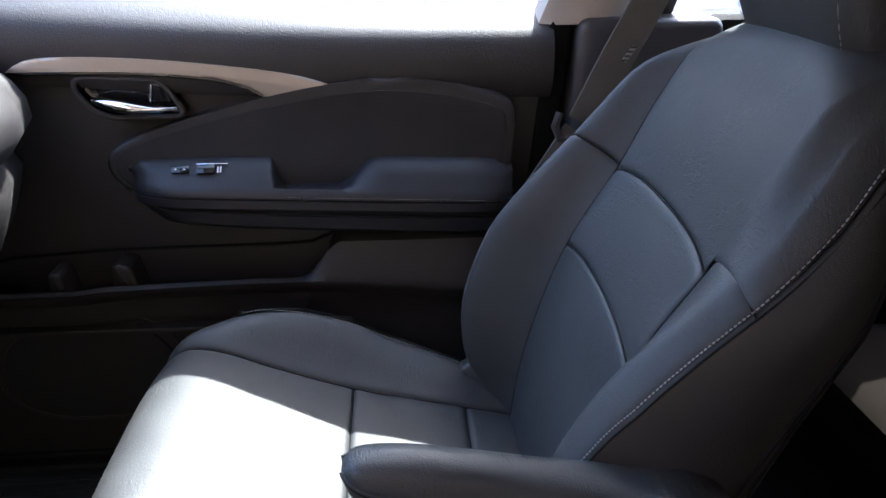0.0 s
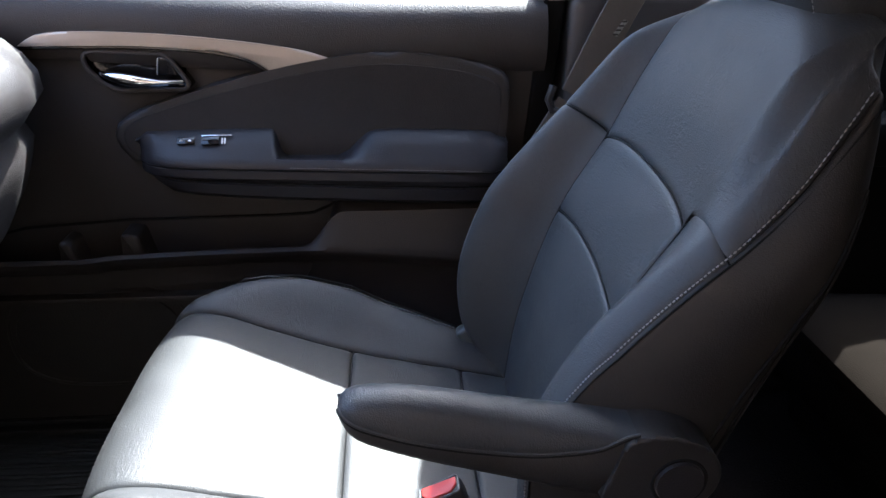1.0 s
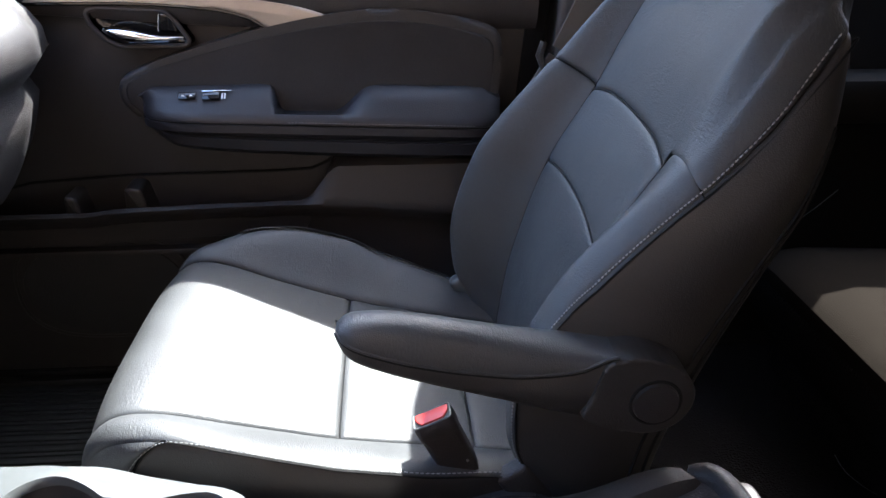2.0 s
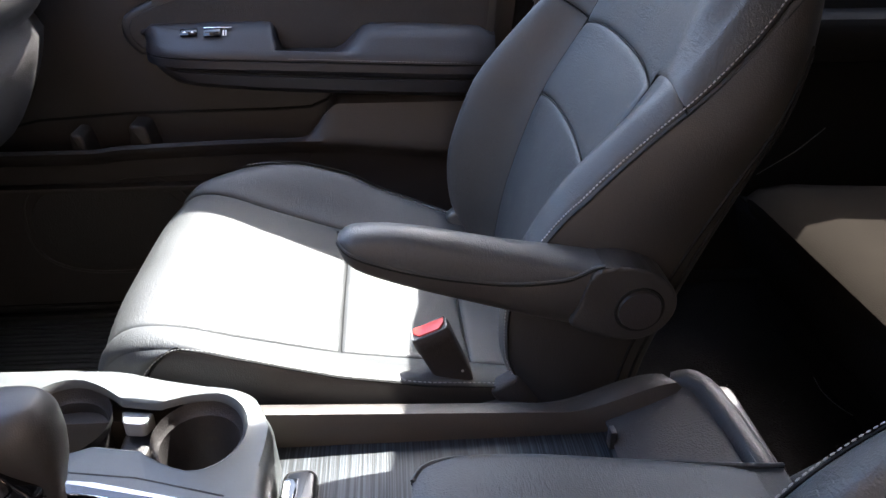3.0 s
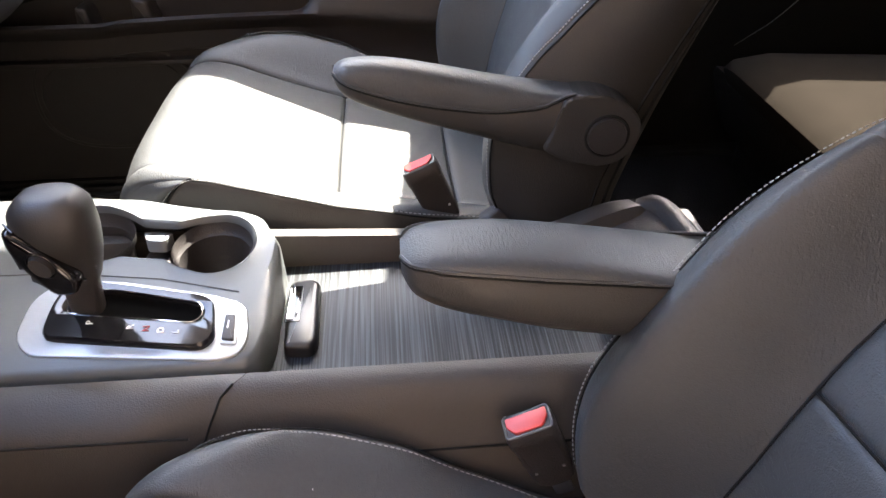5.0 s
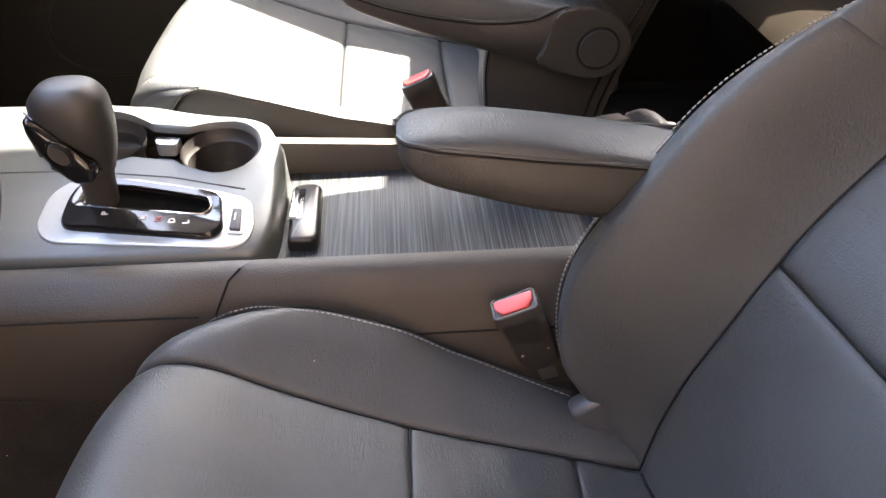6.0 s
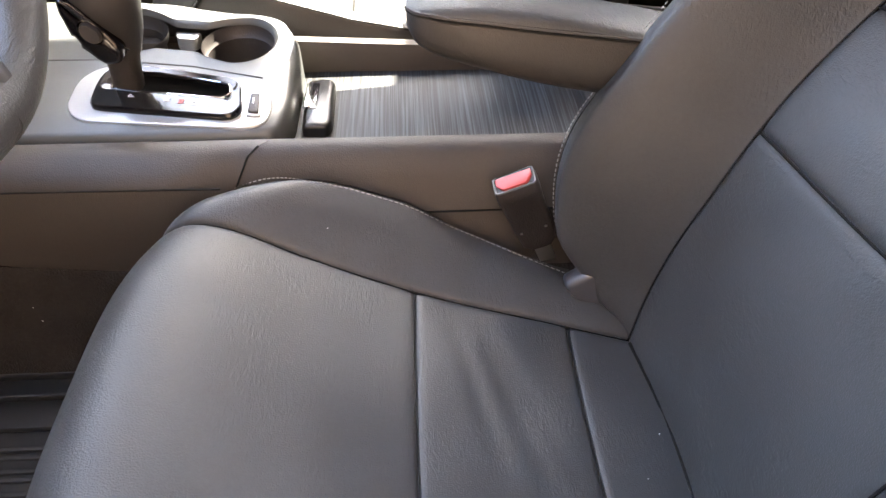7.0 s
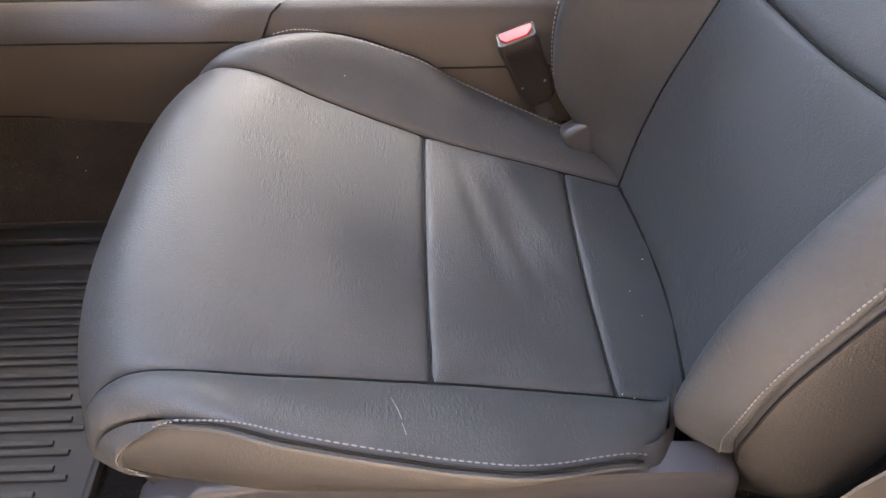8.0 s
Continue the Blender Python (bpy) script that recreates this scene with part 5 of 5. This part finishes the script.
# ---- belts and buckles ----
def buckle(at, lean, tip_y):
    """A seat belt buckle on its stalk, its mouth at the given place."""
    b = thing("seat_belt_buckle", "black seat belt buckle with red release button", "seat belt buckle", at, group="front buckles")
    m = Matrix.Rotation(radians(lean), 4, "Y") @ Matrix.Rotation(radians(tip_y), 4, "X")
    def add(name, bm, mat, label=""):
        bm.transform(m)
        return part(name, bm, mat, b, label)
    bm = bmesh.new()
    rows = []
    for z, w, d in ((0.0, 0.0215, 0.0125), (-0.004, 0.0225, 0.0135), (-0.018, 0.0225, 0.0135), (-0.019, 0.0215, 0.0127), (-0.068, 0.0205, 0.012), (-0.088, 0.018, 0.011), (-0.096, 0.012, 0.009)):
        rows.append([bm.verts.new((w * math.copysign(abs(math.cos(q)) ** 0.35, math.cos(q)), d * math.copysign(abs(math.sin(q)) ** 0.35, math.sin(q)), z)) for q in np.linspace(0, 2 * math.pi, 33)[:-1]])
    for r0, r1 in zip(rows, rows[1:]):
        for i in range(32):
            bm.faces.new((r0[i], r0[(i + 1) % 32], r1[(i + 1) % 32], r1[i]))
    bm.faces.new(rows[0])
    bm.faces.new(rows[-1])
    add("housing", bm, HARD)
    add("release_button", prism(bmesh.new(), rounded([(-0.0185, 0.009), (-0.0185, 0.000), (-0.012, -0.0085), (0.012, -0.0085), (0.0185, 0.000), (0.0185, 0.009)], 3, 0.002), -0.003, 0.0024, "z", 0.001), RED, "red release button")
    add("mouth_rim", tube(bmesh.new(), [(x, y, 0.0008) for x, y in rounded([(-0.0205, 0.0115), (-0.0205, -0.0112), (0.0205, -0.0112), (0.0205, 0.0115)], 4, 0.004)] + [(-0.0205, 0.008, 0.0008)], 0.0011, 6, False), GREY)
    add("stalk", box(bmesh.new(), (-0.009, -0.003, -0.155), (0.009, 0.003, -0.078), 0.001), STEEL)
    for x in (-0.013, 0.013):
        add("rivet", tube(bmesh.new(), [(x, -0.013, -0.062), (x, -0.0105, -0.062)], 0.0016, 8), STEEL)
    return b


buckle((0.2425, 0.229, 0.397), -22, 8)
buckle((0.1705, 0.602, 0.4535), -24, 2)


def webbing(name, pts, width, across, label, thick=0.0014):
    """A flat belt through points; across: the direction of its width."""
    f, a = curve(pts), Vector(across).normalized()
    def row(s):
        p = Vector(f(s))
        t = (Vector(f(s + 0.01)) - Vector(f(s - 0.01))).normalized()
        w = (a - t * a.dot(t)).normalized()
        n = t.cross(w)
        return [p + w * (width / 2 * e) + n * (thick * g) for e, g in ((-1, -0.5), (-0.96, 0.9), (-0.5, 1), (0.5, 1), (0.96, 0.9), (1, -0.5), (0.5, -1), (-0.5, -1))]
    return loft(name, row, np.linspace(0, 1, 24), WEBBING, None, "")


belt = thing("seat_belt", "dark grey seat belt hanging from the door pillar", "seat belt")
for nm, pts in (("upper_webbing", [(0.545, 1.095, 1.06), (0.50, 1.125, 0.92), (0.455, 1.135, 0.82), (0.412, 1.135, 0.725)]), ("lower_webbing", [(0.405, 1.132, 0.712), (0.36, 1.125, 0.64), (0.30, 1.10, 0.56), (0.27, 1.07, 0.46), (0.28, 1.05, 0.36)])):
    webbing(nm, pts, 0.050, (1, 0.0, -0.25), "").parent = belt
part("guide_loop", tube(bmesh.new(), [(0.375, 1.128, 0.742), (0.368, 1.125, 0.722), (0.374, 1.122, 0.706), (0.405, 1.120, 0.699), (0.436, 1.122, 0.700), (0.442, 1.126, 0.715)], 0.0065, 8), HARD, belt)
part("tongue", prism(bmesh.new(), rounded([(0.383, 0.660), (0.391, 0.660), (0.400, 0.690), (0.390, 0.694)], 3, 0.003), 1.122, 1.119, "y", 0.0008), STEEL, belt, "bright metal tongue")
lab = knot("belt_label", belt)
part("tag", prism(bmesh.new(), [(0.458, 0.816), (0.472, 0.836), (0.478, 0.833), (0.464, 0.812)], 1.128, 1.1265, "y", 0.0003), THREAD, lab)
for i in range(4):
    part("print_bar", box(bmesh.new(), (0.457 + 0.004 * i, 1.1258, 0.814 + 0.006 * i), (0.465 + 0.004 * i, 1.1264, 0.8165 + 0.006 * i), 0.0001), HARD, lab)
hook = thing("belt_anchor", "small bright metal belt anchor beside the seat", "belt anchor")
part("hook", tube(bmesh.new(), [(0.236, 1.085, 0.395), (0.240, 1.083, 0.408), (0.246, 1.082, 0.413), (0.251, 1.083, 0.407), (0.248, 1.084, 0.397), (0.254, 1.085, 0.391)], 0.0027, 8), WHITE, hook)
part("bracket", box(bmesh.new(), (0.240, 1.088, FLOOR), (0.257, 1.094, 0.40), 0.002), STEEL, hook)
for nm, at, hm in (("hinge_cover", (0.326, 0.186, 0.292), SHIELD), ("hinge_cover", (0.272, 0.598, 0.362), SOFT), ("hinge_cover", (0.252, 1.002, 0.390), GREY)):
    bm = box(bmesh.new(), (-0.022, -0.012, -0.035), (0.018, 0.012, 0.028), 0.007, 3)
    bm.transform(Matrix.Rotation(radians(-35), 4, "Y"))
    h = tagged(part(nm, bm, hm), "smooth plastic cover of the seat hinge", "seat cover", group="hinge covers")
    h.location = at

# ---- a thin wire behind the passenger seat ----
for nm, pts in (("wire", [(0.790, 1.12, 0.405), (0.815, 1.12, 0.422), (0.848, 1.12, 0.444), (0.875, 1.12, 0.468), (0.897, 1.12, 0.490)]), ("wire", [(0.742, 0.75, 0.240), (0.760, 0.75, 0.214), (0.785, 0.75, 0.190), (0.820, 0.75, 0.164), (0.850, 0.75, 0.150)]),):
    f_wire = curve(pts)
    tagged(part(nm, tube(bmesh.new(), [f_wire(t) for t in np.linspace(0, 1, 12)], 0.0007, 6), GREY), "thin wire hanging in the dark rear footwell", "wire")

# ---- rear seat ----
# bench leather darkened, without gloss, to carry the shade around the sun patch
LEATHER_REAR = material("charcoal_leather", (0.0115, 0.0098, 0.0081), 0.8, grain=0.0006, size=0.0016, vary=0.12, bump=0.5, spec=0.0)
rear = thing("rear_seat", "dark rear bench seat with a patch of sun", "car seat")


def bench(y):
    k = smooth01((abs(y - 0.40) - 0.62) / 0.10)
    pts = [(0.79, 0.30), (0.765, 0.345), (0.748, 0.372), (0.748, 0.394), (0.766, 0.412), (0.82, 0.420), (0.98, 0.412), (1.22, 0.400), (1.24, 0.26)]
    return [(x + 0.02 * k, y, z - 0.03 * k) for x, z in pts]


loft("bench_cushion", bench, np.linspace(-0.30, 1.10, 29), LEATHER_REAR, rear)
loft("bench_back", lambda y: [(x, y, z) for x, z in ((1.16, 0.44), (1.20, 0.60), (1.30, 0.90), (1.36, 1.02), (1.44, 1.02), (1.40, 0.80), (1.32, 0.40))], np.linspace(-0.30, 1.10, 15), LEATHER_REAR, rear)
part("bench_base", box(bmesh.new(), (0.82, -0.30, FLOOR), (1.40, 1.10, 0.27), 0.02), CARPET, rear)
# black skin laid over the bench front in place of its shadow
loft("front_trim", lambda y: [(x, y, z) for x, z in ((0.80, 0.24), (0.776, 0.28), (0.756, 0.340), (0.7505, 0.362), (0.7540, 0.374), (0.79, 0.37), (0.83, 0.26))], np.linspace(-0.30, 1.10, 15), CARPET, rear, "black front trim of the bench")


# ---- rubber mats ----
def mat(name, lo, hi, label, y0, y1, step):
    m = thing(name, label, "floor mat", group="floor mats")
    (x0, yy0), (x1, yy1) = lo, hi
    part("sheet", box(bmesh.new(), (x0, yy0, FLOOR), (x1, yy1, FLOOR + 0.006), 0.002), RUBBER, m)
    for a, b in (((x0, yy0), (x1, yy0 + 0.008)), ((x0, yy1 - 0.008), (x1, yy1)), ((x1 - 0.008, yy0), (x1, yy1)), ((x0, yy1 - 0.040), (x1 - 0.02, yy1 - 0.034))):
        part("raised_edge", box(bmesh.new(), (*a, FLOOR + 0.003), (*b, FLOOR + 0.016), 0.003), RUBBER, m)
    bm = box(bmesh.new(), (0, -0.0032, 0), (1, 0.0032, 0.0052), 0.0016, 2)
    first, y, i = None, y0, 0
    while y < y1:
        length = (x1 - x0 - 0.05) - (0.0, 0.025, 0.01, 0.04)[i % 4] * 0.6
        if first is None:
            first = part("rib", bm, RUBBER, m)
            ob = first
        else:
            ob = first.copy()
            scene.collection.objects.link(ob)
        ob.location, ob.scale = (x0 + 0.02, y, FLOOR + 0.0045), (length, 1, 1)
        y, i = y + (step if i % 2 else step * 0.62), i + 1
    return m


mat("floor_mat", (-0.78, -0.32), (-0.165, 0.214), "black ribbed rubber mat in the driver footwell", -0.30, 0.126, 0.0165)
part("heel_plate", box(bmesh.new(), (-0.372, 0.134, FLOOR + 0.003), (-0.18, 0.172, FLOOR + 0.013), 0.004), RUBBER, bpy.data.objects["floor_mat"])
mat("floor_mat", (-0.86, 0.63), (-0.20, 1.155), "black ribbed rubber mat in the passenger footwell", 0.66, 1.10, 0.0165)

# ---- steering wheel ----
wheel = thing("steering_wheel", "black leather steering wheel with grey spokes", "steering wheel")
WM = Matrix.Translation((-0.165, 0.0, 0.768)) @ Matrix.Rotation(radians(65), 4, "Y")
bm = tube(bmesh.new(), [(0.178 * math.cos(q), 0.178 * math.sin(q), 0) for q in np.linspace(0, 2 * math.pi, 65)], 0.0165, 14, False)
bm.transform(WM)
part("rim", bm, LEATHER, wheel)
bm = prism(bmesh.new(), rounded([(-0.06, -0.075), (0.02, -0.082), (0.075, -0.05), (0.085, 0), (0.075, 0.05), (0.02, 0.082), (-0.06, 0.075)], 5, 0.03), -0.03, 0.022, "z", 0.014, 4)
bm.transform(WM)
part("hub_pad", bm, SOFT, wheel)
for pts in ([(0.01, 0.07, 0), (0.012, 0.17, 0)], [(0.01, -0.07, 0), (0.012, -0.17, 0)], [(0.07, 0.022, 0), (0.172, 0.022, 0)], [(0.07, -0.022, 0), (0.172, -0.022, 0)]):
    bm = tube(bmesh.new(), pts, 0.014, 10)
    bm.transform(WM)
    part("spoke", bm, GREY, wheel)
bm = tube(bmesh.new(), [(0, 0, -0.02), (0, 0, -0.24)], 0.045, 16)
bm.transform(WM)
part("column", bm, HARD, wheel)


# ---- the driver's belt, scuffs and dust ----
belt2 = thing("seat_belt", "dark grey seat belt running down behind the driver seat", "seat belt")
webbing("webbing", [(0.56, -0.385, 0.90), (0.50, -0.335, 0.62), (0.458, -0.285, 0.42), (0.440, -0.262, 0.30), (0.435, -0.255, 0.17)], 0.047, (1, 0.0, -0.2), "").parent = belt2
part("floor_anchor", box(bmesh.new(), (0.415, -0.262, FLOOR), (0.455, -0.248, FLOOR + 0.05), 0.004), HARD, belt2)


def scuff(name, pts, rad, label):
    """A pale worn scratch in the leather."""
    return part(name, tube(bmesh.new(), pts, rad, 5), WORN_THREAD, driver_seat, label)


def lay(x, y, z=0.9):
    """The place on the surface under a point."""
    bpy.context.view_layer.update()
    hit, p, n, _, _, _ = scene.ray_cast(bpy.context.evaluated_depsgraph_get(), Vector((x, y, z)), Vector((0, 0, -1)))
    return p


for line in ([(0.113, -0.193), (0.118, -0.206), (0.121, -0.216)], [(0.121, -0.219), (0.124, -0.229)]):
    ob = scuff("scratch", [lay(*p) for p in line], [0.0003, 0.0005, 0.0003][:len(line)], "pale scratch in the leather")
    local(ob, driver_seat)
rnd = random.Random(4)
for x, y in [(0.335, -0.02), (0.34, -0.05), (0.30, -0.145), (0.31, -0.147), (0.10, -0.17), (0.06, 0.195), (0.36, 0.03)]:
    p = lay(x, y)
    bm = bmesh.new()
    bmesh.ops.create_icosphere(bm, subdivisions=1, radius=0.0005 + 0.0004 * rnd.random(), matrix=Matrix.Translation(p) @ Matrix.Diagonal((1, 1, 0.4, 1)))
    local(part("dust_speck", bm, WHITE, driver_seat), driver_seat)
for x, z in [(-0.268, 0.250), (-0.262, 0.233)]:
    bm = bmesh.new()
    bmesh.ops.create_icosphere(bm, subdivisions=1, radius=0.0005, matrix=Matrix.Translation((x, 0.2365 - 0.213 * (0.30 - z), z)))
    part("dust_speck", bm, WHITE, console)
